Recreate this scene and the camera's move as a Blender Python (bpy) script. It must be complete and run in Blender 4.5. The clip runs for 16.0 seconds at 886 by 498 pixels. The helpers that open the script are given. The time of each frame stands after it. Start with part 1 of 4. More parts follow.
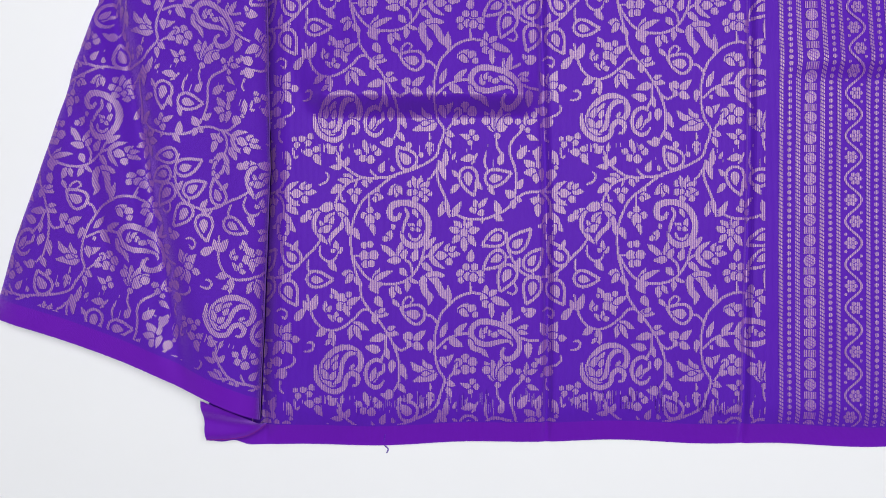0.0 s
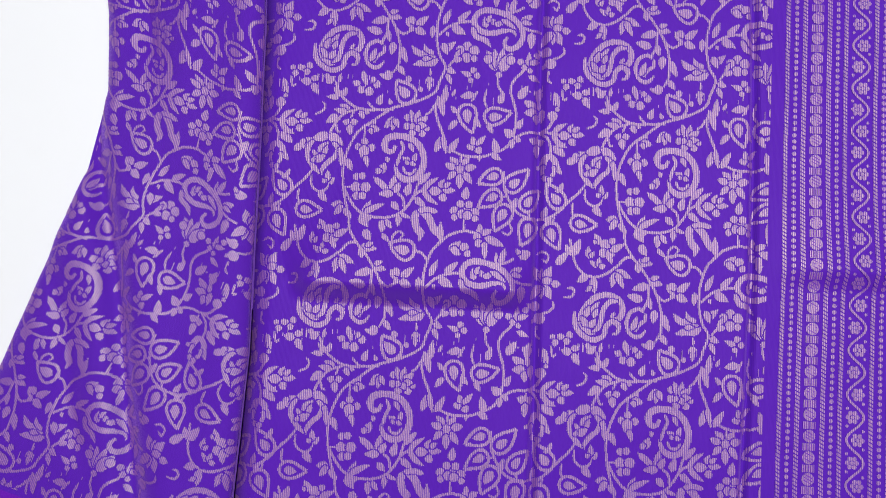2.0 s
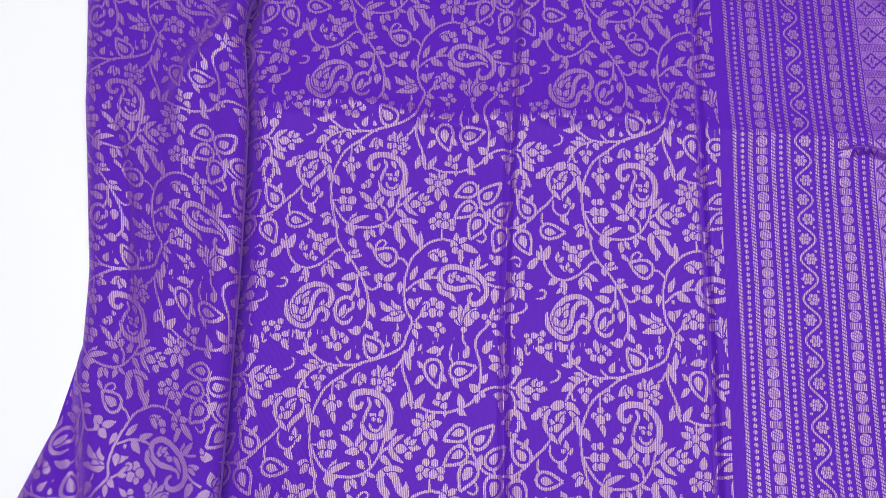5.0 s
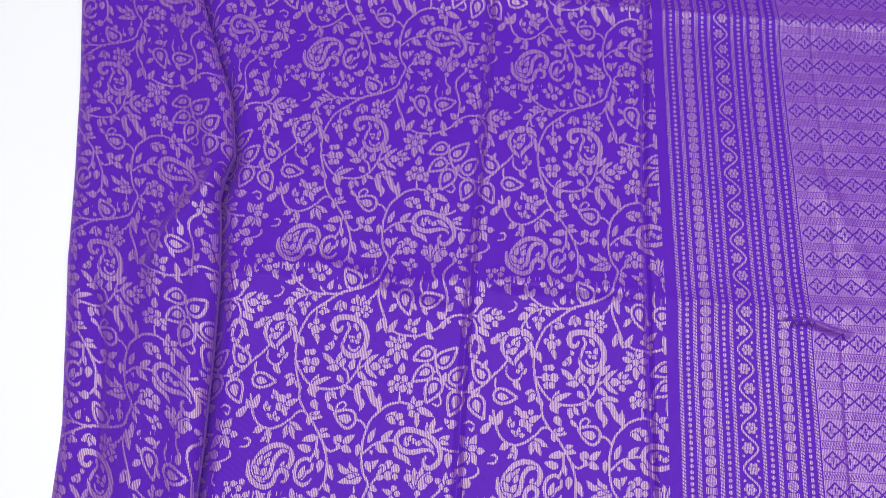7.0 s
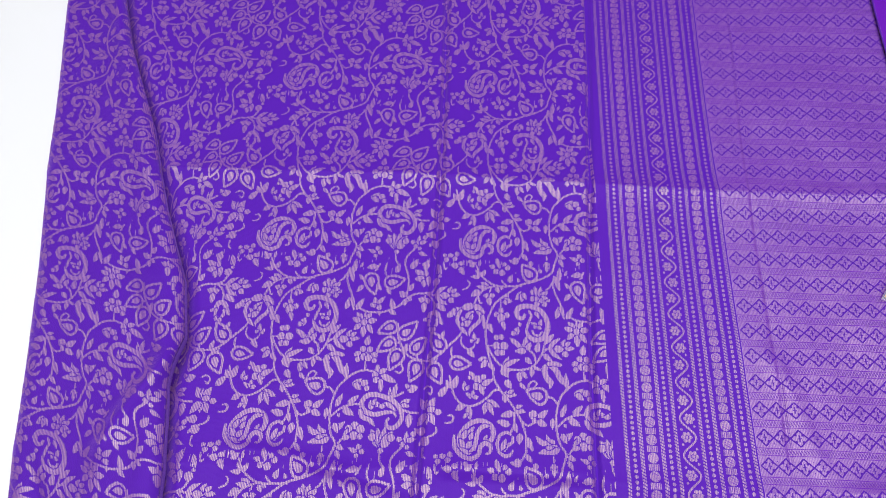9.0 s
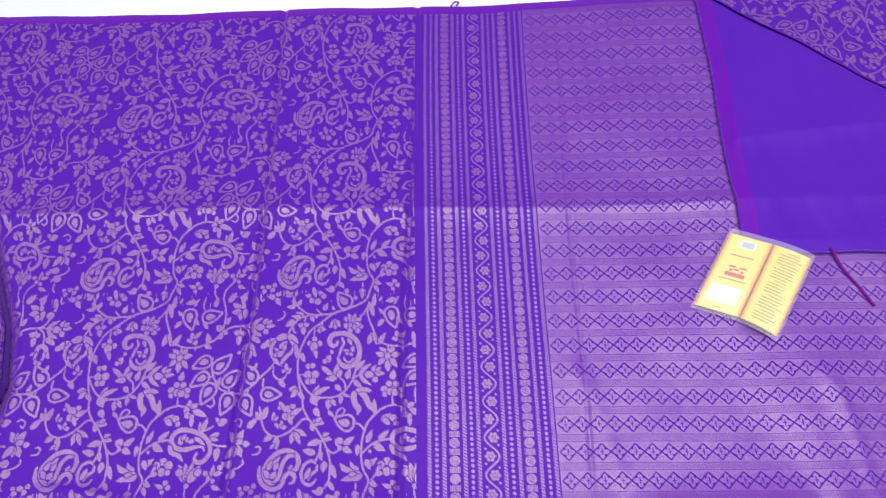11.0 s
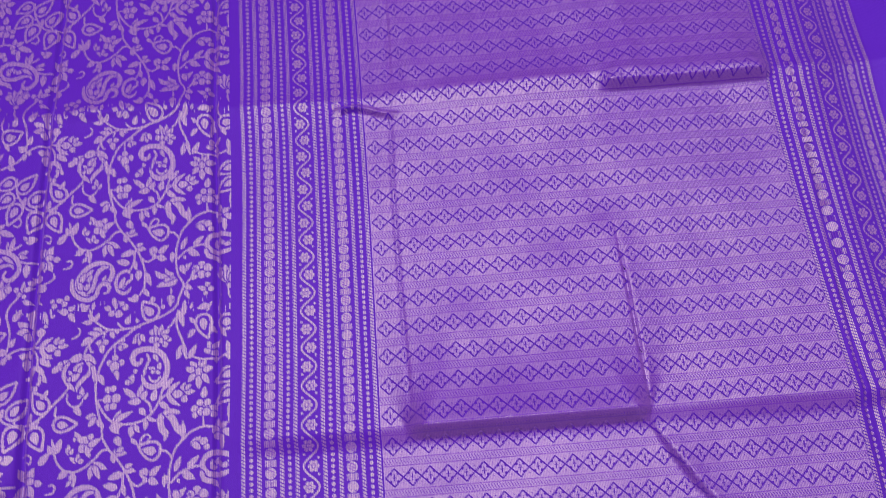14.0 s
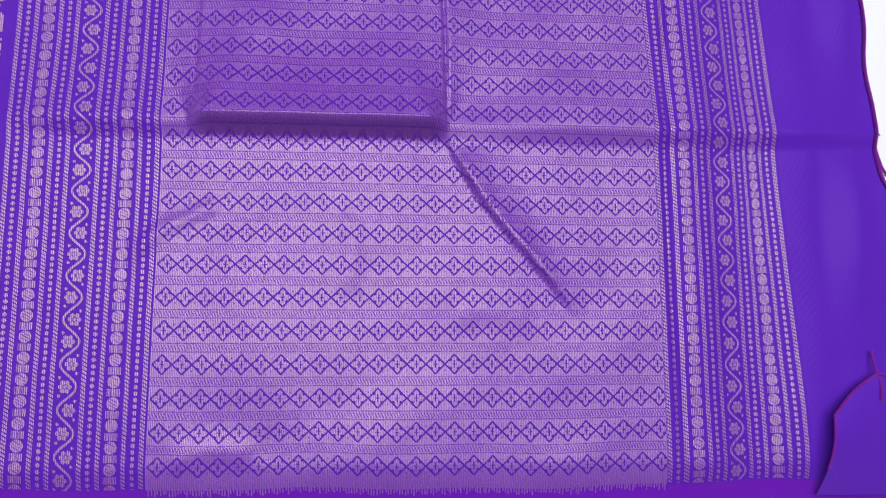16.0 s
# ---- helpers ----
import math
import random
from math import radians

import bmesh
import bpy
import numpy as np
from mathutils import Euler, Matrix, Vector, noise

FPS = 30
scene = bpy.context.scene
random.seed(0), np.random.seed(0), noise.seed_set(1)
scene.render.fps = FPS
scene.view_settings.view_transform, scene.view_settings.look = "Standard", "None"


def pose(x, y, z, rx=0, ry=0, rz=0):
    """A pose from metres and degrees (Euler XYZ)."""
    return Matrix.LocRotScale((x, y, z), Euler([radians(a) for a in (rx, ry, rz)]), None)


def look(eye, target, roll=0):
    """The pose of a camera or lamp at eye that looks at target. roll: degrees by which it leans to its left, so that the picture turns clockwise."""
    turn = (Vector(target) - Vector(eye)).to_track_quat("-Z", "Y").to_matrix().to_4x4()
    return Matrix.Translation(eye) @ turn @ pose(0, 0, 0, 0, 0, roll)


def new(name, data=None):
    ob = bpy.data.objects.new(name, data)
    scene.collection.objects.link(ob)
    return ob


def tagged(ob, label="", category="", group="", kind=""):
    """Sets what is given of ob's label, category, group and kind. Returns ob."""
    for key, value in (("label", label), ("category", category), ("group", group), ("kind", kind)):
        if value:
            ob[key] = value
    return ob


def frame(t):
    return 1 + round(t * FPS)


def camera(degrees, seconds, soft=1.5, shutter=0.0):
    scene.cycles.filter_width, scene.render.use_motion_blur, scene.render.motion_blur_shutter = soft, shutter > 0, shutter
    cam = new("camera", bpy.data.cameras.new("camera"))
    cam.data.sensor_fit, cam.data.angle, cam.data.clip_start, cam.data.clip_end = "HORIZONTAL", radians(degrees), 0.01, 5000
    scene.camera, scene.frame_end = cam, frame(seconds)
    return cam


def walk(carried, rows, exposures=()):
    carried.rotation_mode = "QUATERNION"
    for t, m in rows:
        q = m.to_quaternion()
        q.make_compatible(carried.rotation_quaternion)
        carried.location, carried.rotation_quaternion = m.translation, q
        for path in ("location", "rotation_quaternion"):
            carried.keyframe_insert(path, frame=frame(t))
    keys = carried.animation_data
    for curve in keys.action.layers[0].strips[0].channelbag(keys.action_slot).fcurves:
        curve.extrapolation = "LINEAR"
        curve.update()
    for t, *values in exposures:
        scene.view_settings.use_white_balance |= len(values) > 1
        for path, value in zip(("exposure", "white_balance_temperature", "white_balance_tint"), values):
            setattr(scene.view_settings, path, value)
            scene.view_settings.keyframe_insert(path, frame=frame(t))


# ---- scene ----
cam = camera(63.0, 16.0, soft=0.75, shutter=0.25)
PATH = [
    (0, -0.0036, -0.0087, 0.5553, -0.02, -0.00, -0.12),
    (0.5, 0.0046, 0.0164, 0.5620, 0.54, -0.03, 0.45),
    (1, 0.0206, 0.0481, 0.5464, 1.69, -0.05, 1.73),
    (1.5, 0.0167, 0.0752, 0.5280, 2.55, 0.05, 2.63),
    (2, 0.0076, 0.1010, 0.5390, 3.52, 0.32, 3.05),
    (2.5, 0.0047, 0.1272, 0.5412, 5.22, 0.51, 3.02),
    (3, 0.0065, 0.1497, 0.5448, 6.44, 0.72, 3.06),
    (3.5, 0.0127, 0.1639, 0.5439, 7.99, 0.99, 2.88),
    (4, 0.0137, 0.1770, 0.5501, 9.36, 0.99, 2.71),
    (4.2, 0.0168, 0.1821, 0.5518, 10.24, 0.74, 2.61),
    (6.3, 0.0372, 0.2461, 0.6008, 14.92, -0.49, 3.47),
    (6.5, 0.0439, 0.2562, 0.6065, 15.33, -0.21, 3.64),
    (7, 0.0529, 0.2890, 0.6198, 16.51, -0.34, 3.75),
    (7.5, 0.0604, 0.3095, 0.6276, 18.34, -0.34, 3.68),
    (8, 0.0676, 0.3272, 0.6389, 20.07, -0.40, 3.42),
    (8.5, 0.0748, 0.3473, 0.6484, 22.04, -0.37, 3.11),
    (8.7, 0.0836, 0.3559, 0.6503, 22.74, -0.15, 3.04),
    (10.8, 0.2594, 0.3858, 0.6659, 25.27, 2.18, 0.52),
    (11, 0.2876, 0.3769, 0.6608, 24.89, 2.33, 0.21),
    (11.5, 0.3434, 0.3372, 0.6564, 24.16, 2.93, -0.55),
    (12, 0.3667, 0.2943, 0.6582, 23.09, 3.46, -2.01),
    (12.5, 0.3670, 0.2339, 0.6427, 22.01, 3.65, -4.16),
    (13, 0.3890, 0.1807, 0.6344, 20.56, 3.17, -5.44),
    (13.5, 0.3993, 0.1358, 0.6290, 19.37, 1.70, -5.75),
    (14, 0.4186, 0.0947, 0.6192, 17.14, 0.65, -4.54),
    (14.5, 0.4556, 0.0596, 0.5978, 14.65, -0.59, -2.68),
    (15, 0.4863, 0.0108, 0.5871, 13.38, -1.88, -1.19),
    (15.5, 0.5165, -0.0145, 0.5714, 10.22, -3.42, -0.30),
    (16, 0.5371, -0.0439, 0.5664, 7.94, -4.54, -0.10),
]
EXPOSURES = [(0, -0.14), (2, -0.06), (4, -0.03), (8, 0.02), (11, 0.10), (12.5, 0.05), (14, -0.01), (15, -0.06), (16, -0.01)]
walk(cam, [(t, pose(x, y, z, rx, ry, rz)) for t, x, y, z, rx, ry, rz in PATH], EXPOSURES)

# ---- light ----
world = bpy.data.worlds.new("room_air")
world.use_nodes = True
world.node_tree.nodes["Background"].inputs[0].default_value = (0.95, 0.97, 1.0, 1)
world.node_tree.nodes["Background"].inputs[1].default_value = 0.05
scene.world = world


def area_lamp(name, x, y, z, sx, sy, watts, target):
    data = bpy.data.lights.new(name, "AREA")
    data.shape, data.size, data.size_y, data.energy = "RECTANGLE", sx, sy, watts
    data.color = (1.0, 0.985, 0.975)
    ob = new(name, data)
    ob.matrix_world = look((x, y, z), target)
    return ob


area_lamp("ceiling_lamp", 0.34, 0.50, 2.46, 2.9, 1.6, 92, (0.34, 0.5001, 0))

# ---- materials ----


def material(name):
    m = bpy.data.materials.new(name)
    m.use_nodes = True
    nt = m.node_tree
    return m, nt, nt.nodes["Principled BSDF"]


def node(nt, kind, **values):
    n = nt.nodes.new(kind)
    for key, value in values.items():
        n.inputs[key].default_value = value
    return n


def maths(nt, op, a, b=None):
    n = nt.nodes.new("ShaderNodeMath")
    n.operation = op
    for i, v in enumerate((a, b)):
        if v is None:
            continue
        if isinstance(v, (int, float)):
            n.inputs[i].default_value = v
        else:
            nt.links.new(v, n.inputs[i])
    return n.outputs[0]


def mixed(nt, fac, a, b):
    n = nt.nodes.new("ShaderNodeMix")
    n.data_type = "RGBA"
    for i, v in ((0, fac), (6, a), (7, b)):
        if isinstance(v, (int, float, tuple)):
            n.inputs[i].default_value = v
        else:
            nt.links.new(v, n.inputs[i])
    return n.outputs[2]


def noise_of(nt, source, scale, detail=3.0):
    n = node(nt, "ShaderNodeTexNoise", Scale=scale, Detail=detail)
    if source is not None:
        nt.links.new(source, n.inputs["Vector"])
    return n.outputs[0]


def bump(nt, height, strength, distance, shader):
    b = node(nt, "ShaderNodeBump", Strength=strength, Distance=distance)
    nt.links.new(height, b.inputs["Height"])
    nt.links.new(b.outputs[0], shader.inputs["Normal"])


def silk(name, colour, other, rough=0.42, sheen=0.72, tint=(0.50, 0.22, 0.95, 1)):
    """Plain woven silk: fine rib of the weave, slubs along the weft, two tones of dye."""
    m, nt, p = material(name)
    uv = nt.nodes.new("ShaderNodeUVMap").outputs[0]
    xyz = nt.nodes.new("ShaderNodeSeparateXYZ")
    nt.links.new(uv, xyz.inputs[0])
    stretched = nt.nodes.new("ShaderNodeMapping")
    stretched.inputs["Scale"].default_value = (900, 60, 1)
    nt.links.new(uv, stretched.inputs[0])
    slub = noise_of(nt, stretched.outputs[0], 1.0, 4)
    cloud = noise_of(nt, uv, 14.0, 3)
    tone = maths(nt, "ADD", maths(nt, "MULTIPLY", slub, 0.45), maths(nt, "MULTIPLY", cloud, 0.55))
    nt.links.new(mixed(nt, tone, colour, other), p.inputs["Base Color"])
    rib = maths(nt, "SINE", maths(nt, "MULTIPLY", xyz.outputs[0], 2 * math.pi / 0.0009))
    height = maths(nt, "ADD", maths(nt, "MULTIPLY", rib, 0.25), slub)
    bump(nt, height, 0.25, 0.0004, p)
    p.inputs["Roughness"].default_value = rough
    p.inputs["Specular IOR Level"].default_value = 0.12
    p.inputs["Specular Tint"].default_value = (0.75, 0.45, 1.0, 1)
    p.inputs["Sheen Weight"].default_value = sheen
    p.inputs["Sheen Roughness"].default_value = 0.5
    p.inputs["Sheen Tint"].default_value = tint
    return m


def zari(name, thread, gap, gold, shine, period=0.2010 / 152, rough=0.38, amount=0.6):
    """Silk ground crossed by metal-wrapped thread: dyed yarn below, bright metal on top, in fine lines."""
    m, nt, p = material(name)
    uv = nt.nodes.new("ShaderNodeUVMap").outputs[0]
    xyz = nt.nodes.new("ShaderNodeSeparateXYZ")
    nt.links.new(uv, xyz.inputs[0])
    wave = maths(nt, "SINE", maths(nt, "MULTIPLY", xyz.outputs[0], 2 * math.pi / period))
    groove = nt.nodes.new("ShaderNodeMapRange")
    groove.interpolation_type = "SMOOTHSTEP"
    groove.inputs["From Min"].default_value = -0.1
    groove.inputs["From Max"].default_value = 1.0
    nt.links.new(wave, groove.inputs[0])
    stretched = nt.nodes.new("ShaderNodeMapping")
    stretched.inputs["Scale"].default_value = (1500, 130, 1)
    nt.links.new(uv, stretched.inputs[0])
    fleck = noise_of(nt, stretched.outputs[0], 1.0, 3)
    cloud = noise_of(nt, uv, 25.0, 3)
    dark = maths(nt, "MULTIPLY", groove.outputs[0], maths(nt, "ADD", maths(nt, "MULTIPLY", fleck, 0.8), amount - 0.4))
    grain = nt.nodes.new("ShaderNodeMapping")
    grain.inputs["Scale"].default_value = (620, 1150, 1)
    nt.links.new(uv, grain.inputs[0])
    uneven = nt.nodes.new("ShaderNodeMapRange")
    uneven.inputs["From Min"].default_value, uneven.inputs["From Max"].default_value = 0.32, 0.68
    nt.links.new(noise_of(nt, grain.outputs[0], 1.0, 2), uneven.inputs[0])
    dull = mixed(nt, maths(nt, "MULTIPLY", cloud, 0.5), thread, tuple(0.75 * c for c in thread[:3]) + (1,))
    dull = mixed(nt, uneven.outputs[0], mixed(nt, 0.55, dull, gap), mixed(nt, 0.075, dull, gold))
    nt.links.new(mixed(nt, maths(nt, "MULTIPLY", dark, 0.8), dull, gap), p.inputs["Base Color"])
    p.inputs["Roughness"].default_value = 0.5
    p.inputs["Sheen Weight"].default_value = 0.45
    p.inputs["Sheen Tint"].default_value = (0.62, 0.24, 0.95, 1)
    q = node(nt, "ShaderNodeBsdfPrincipled", Metallic=1.0, Roughness=rough)
    q.inputs["Base Color"].default_value = gold
    height = maths(nt, "ADD", maths(nt, "MULTIPLY", wave, -0.5), fleck)
    bump(nt, height, 0.3, 0.0004, p)
    bump(nt, height, 0.3, 0.0004, q)
    mix = nt.nodes.new("ShaderNodeMixShader")
    nt.links.new(maths(nt, "MULTIPLY", maths(nt, "SUBTRACT", 1.0, dark), shine), mix.inputs[0])
    nt.links.new(p.outputs[0], mix.inputs[1])
    nt.links.new(q.outputs[0], mix.inputs[2])
    nt.links.new(mix.outputs[0], nt.nodes["Material Output"].inputs["Surface"])
    return m


VIOLET, DEEP = (0.095, 0.0128, 0.415, 1), (0.073, 0.010, 0.38, 1)
M_SILK = silk("violet_silk", VIOLET, DEEP)
M_SELV = silk("magenta_violet_silk", (0.140, 0.009, 0.43, 1), (0.115, 0.007, 0.40, 1))
M_BACK = silk("plain_violet_silk", (0.098, 0.016, 0.45, 1), (0.076, 0.011, 0.40, 1), rough=0.36)
M_ZARI = zari("silver_rose_thread", (0.275, 0.079, 0.405, 1), (0.080, 0.012, 0.38, 1), (1.0, 0.83, 0.54, 1), 0.118, rough=0.42, amount=1.0)
M_TISSUE = zari("rose_violet_tissue", (0.196, 0.040, 0.44, 1), (0.125, 0.019, 0.41, 1), (1.0, 0.79, 0.60, 1), 0.092, period=0.00128, rough=0.41, amount=0.8)
M_LINE = silk("dark_violet_thread", (0.086, 0.011, 0.39, 1), (0.066, 0.008, 0.34, 1), sheen=1.0, tint=(0.8, 0.35, 0.95, 1))
M_HATCH = silk("mid_violet_thread", (0.160, 0.030, 0.45, 1), (0.130, 0.022, 0.41, 1))
M_TASSEL = silk("magenta_thread", (0.22, 0.008, 0.30, 1), (0.15, 0.005, 0.24, 1))


def plain(name, colour, rough=0.6, spread=0.06, scale=30.0, bumps=0.0):
    m, nt, p = material(name)
    n = noise_of(nt, nt.nodes.new("ShaderNodeTexCoord").outputs["Object"], scale, 4)
    other = tuple(c * (1 - spread) for c in colour[:3]) + (1,)
    nt.links.new(mixed(nt, n, colour, other), p.inputs["Base Color"])
    p.inputs["Roughness"].default_value = rough
    if bumps:
        bump(nt, n, bumps, 0.001, p)
    return m


M_FLOOR = plain("white_laminate", (0.825, 0.855, 0.885, 1), 0.45, 0.03, 6.0, 0.05)
M_WALL = plain("unseen_wall_paint", (0.20, 0.18, 0.21, 1), 0.8, 0.08, 3.0, 0.1)
M_UNSEEN_FLOOR = plain("unseen_dark_floor", (0.16, 0.14, 0.13, 1), 0.4, 0.2, 5.0, 0.1)
M_CEIL = plain("ceiling_paint", (0.6, 0.6, 0.6, 1), 0.85, 0.05, 3.0, 0.1)

# ---- the room ----


def box(name, x0, x1, y0, y1, z0, z1, mat, parent=None, bevel=0.0):
    bm = bmesh.new()
    bmesh.ops.create_cube(bm, size=1, matrix=Matrix.Translation(((x0 + x1) / 2, (y0 + y1) / 2, (z0 + z1) / 2)) @ Matrix.Diagonal((x1 - x0, y1 - y0, z1 - z0, 1)))
    if bevel:
        bmesh.ops.bevel(bm, geom=bm.edges[:], offset=bevel, segments=2, affect="EDGES")
    me = bpy.data.meshes.new(name)
    bm.to_mesh(me)
    bm.free()
    me.materials.append(mat)
    ob = new(name, me)
    ob.parent = parent
    return ob


R0, R1, S0, S1, TOP = -2.2, 2.8, -2.2, 2.8, 2.6
# unseen floor past the board, added dark so steep folds reflect less
tagged(box("floor", R0, R1, S0, S1, -0.06, -0.006, M_UNSEEN_FLOOR), "unseen dark floor, added so steep folds reflect less", "floor", kind="structure")
tagged(box("white_board", -1.0, 1.7, -0.75, 1.7, -0.006, 0.0, M_FLOOR, bevel=0.002), "plain white board under the spread saree", "board", kind="structure")
tagged(box("ceiling", R0, R1, S0, S1, TOP, TOP + 0.1, M_CEIL), "plain pale ceiling over the room", "ceiling", kind="structure")
# unseen walls, added and kept dark so the metal thread dulls off the lamp
for nm, a in (("wall_west", (R0 - 0.1, R0, S0, S1)), ("wall_east", (R1, R1 + 0.1, S0, S1)), ("wall_south", (R0 - 0.1, R1 + 0.1, S0 - 0.1, S0)), ("wall_north", (R0 - 0.1, R1 + 0.1, S1, S1 + 0.1))):
    tagged(box(nm, *a, -0.06, TOP + 0.1, M_WALL), "unseen dark wall, added to keep side reflections dull", "wall", kind="structure")

# ---- the cloth's form ----
X_LEFT, X_BODY, X_END = -0.345, 0.2395, 0.945
Y_LOW, Y_HIGH, Y_SELV0, Y_SELV1 = -0.157, 0.998, -0.1415, 0.984


EDGE_Y = np.array([-0.16, 0.05, 0.29, 0.43, 0.50, 0.545, 0.60, 0.676, 0.77, 0.87, 1.0])
EDGE_X = np.array([-0.136, -0.127, -0.132, -0.139, -0.150, -0.144, -0.155, -0.188, -0.221, -0.267, -0.31])
OUT_Y = np.array([-0.16, -0.06, 0.0, 0.08, 0.18, 0.24, 0.30, 0.42, 0.58, 0.70, 0.88, 1.0])
OUT_X = np.array([-0.384, -0.347, -0.330, -0.302, -0.267, -0.256, -0.261, -0.281, -0.305, -0.326, -0.356, -0.376])


def step(a, b, x):
    t = np.clip((x - a) / (b - a), 0, 1)
    return t * t * (3 - 2 * t)


def window(x, a, b, soft):
    return step(a - soft, a + soft, x) * (1 - step(b - soft, b + soft, x))


def ridge(d, width):
    return np.exp(-(np.sqrt(d * d + 0.0022 ** 2) - 0.0022) / width)


def ripples(x, y):
    """Soft unevenness of laid silk, at several sizes."""
    z = 0.0011 * np.sin(9 * x + 5 * y + 0.6) * np.sin(7 * y - 4 * x + 1.1)
    z = z + 0.0006 * np.sin(31 * x - 9 * y) * np.sin(23 * y + 12 * x + 2.0)
    z = z + 0.00025 * np.sin(83 * x + 21 * y + 1.0) * np.sin(64 * y - 35 * x)
    return z + 0.00010 * np.sin(190 * x - 60 * y) * np.sin(150 * y + 80 * x + 0.7)


def line_dent(x, y, ax, ay, bx, by, width, height):
    """A crease along a line, fading out at both of its ends."""
    dx, dy = bx - ax, by - ay
    n = math.hypot(dx, dy)
    along = ((x - ax) * dx + (y - ay) * dy) / n ** 2
    off = ((x - ax) * dy - (y - ay) * dx) / n
    off = off + 0.004 * np.sin(along * 5.0)
    return height * np.exp(-(off / width) ** 2) * window(along, 0.04, 0.96, 0.14)


def line_step(x, y, ax, ay, bx, by, width, height):
    """A small fold along a line: steep on one side, sloping off on the other."""
    dx, dy = bx - ax, by - ay
    n = math.hypot(dx, dy)
    along = ((x - ax) * dx + (y - ay) * dy) / n ** 2
    off = ((y - ay) * dx - (x - ax) * dy) / n + 0.004 * np.sin(along * 5.0)
    return height * step(-width, width, off) * np.exp(-np.maximum(off - width, 0) / 0.022) * window(along, 0.06, 0.88, 0.16)


def height_of(x, y):
    z = 0.009 + ripples(x, y)
    # the folds across the width, left from the folded bundle
    z = z + 0.0042 * ridge(y - 0.437 - 0.003 * np.sin(14 * x), 0.045)
    z = z + 0.0034 * ridge(y - 0.725 - 0.002 * np.sin(11 * x + 1), 0.022)
    z = z + (0.0014 + 0.0010 * step(0.2, 0.3, x)) * ridge(y - 0.134, 0.045)
    z = z + 0.0052 * step(0.235, 0.29, x) * step(0.116, 0.134, y) * np.exp(-np.maximum(y - 0.134, 0) / 0.060)
    # the pressed lines on the crests
    press = 0.6 + 0.4 * np.sin(23 * x + 1.3) * np.sin(51 * x)
    z = z + 0.0020 * press * ridge(y - 0.437 - 0.003 * np.sin(14 * x), 0.009)
    z = z + 0.0022 * press * ridge(y - 0.725 - 0.002 * np.sin(11 * x + 1), 0.009)
    # cockled tissue of the end piece
    soft = step(0.36, 0.42, x) * (1 - step(0.70, 0.78, x))
    z = z + 0.62 * soft * (0.0021 * np.sin(33 * x + 7 * y) * np.sin(29 * y - 9 * x + 0.4) + 0.0011 * np.sin(61 * x - 23 * y + 1.5) * np.sin(47 * y + 31 * x) + 0.0005 * np.sin(88 * x - 15 * y) * np.sin(71 * y + 22 * x))
    # where a fold stands up as a small step
    for x0, x1, y0, y1, h in ((-0.100, 0.062, 0.089, 0.106, 0.0125), (0.392, 0.578, 0.121, 0.1325, 0.0215), (0.588, 0.742, 0.421, 0.431, 0.0110), (0.09, 0.215, 0.43, 0.444, 0.0028)):
        rise = step(y0, y1, y) * np.exp(-np.maximum(y - y1, 0) / 0.075)
        z = z + h * rise * window(x, x0, x1, 0.010 + 0.55 * np.maximum(y - y1, 0))
    # long creases down the length
    for cx, deep, wide in ((0.072, -0.0046, 0.0031), (0.226, -0.0044, 0.0029), (0.7660, -0.0022, 0.0028), (-0.075, -0.0006, 0.006)):
        bend = 0.0035 * np.sin(8 * y + cx * 30)
        z = z + deep * np.exp(-((x - cx - bend) / wide) ** 2)
        z = z + 0.0012 * ridge(x - cx - bend, 0.03)
    z = z - 0.0030 * np.exp(-((x - 0.581 - 0.003 * np.sin(12 * y)) / 0.0019) ** 2) * window(y, 0.15, 0.27, 0.04)
    z = z - 0.0014 * np.exp(-((x - 0.388 - 0.002 * np.sin(15 * y)) / 0.0022) ** 2) * (window(y, 0.16, 0.42, 0.03) + window(y, 0.45, 0.95, 0.03))
    z = z + 0.0035 * ridge(y - 0.437, 0.018) * window(x, 0.392, 0.576, 0.012)
    z = z + 0.0016 * ridge(x - 0.581, 0.03) * step(0.1, 0.2, y)
    # short kinks
    z = z + line_step(x, y, 0.584, 0.120, 0.682, -0.022, 0.0034, 0.0075)
    z = z + line_dent(x, y, 0.335, 0.421, 0.394, 0.420, 0.0026, 0.0058)
    z = z + line_dent(x, y, 0.345, 0.025, 0.410, 0.075, 0.0065, 0.0020)
    z = z + line_dent(x, y, 0.400, 0.300, 0.440, 0.200, 0.0140, 0.0016)
    z = z + line_dent(x, y, 0.560, 0.300, 0.600, 0.215, 0.0140, 0.0007)
    z = z + line_dent(x, y, 0.600, 0.560, 0.625, 0.430, 0.0090, 0.0024)
    z = z + line_dent(x, y, 0.380, 0.560, 0.420, 0.450, 0.0100, 0.0020)
    z = z + line_dent(x, y, 0.380, -0.126, 0.440, -0.112, 0.0100, 0.0024)
    z = z + line_dent(x, y, -0.10, 0.45, 0.07, 0.425, 0.006, 0.0022)
    z = z + line_dent(x, y, 0.590, -0.020, 0.650, -0.012, 0.0110, 0.0014) + line_dent(x, y, 0.505, 0.060, 0.515, 0.000, 0.0090, 0.0015)
    # gentle waves in the plain end and its border
    z = z + 0.0030 * np.sin((x - 0.75) * 60) * step(0.74, 0.80, x)
    z = z + 0.0080 * window(x, 0.905, 0.96, 0.018) * (1 + 0.5 * np.sin(30 * y))
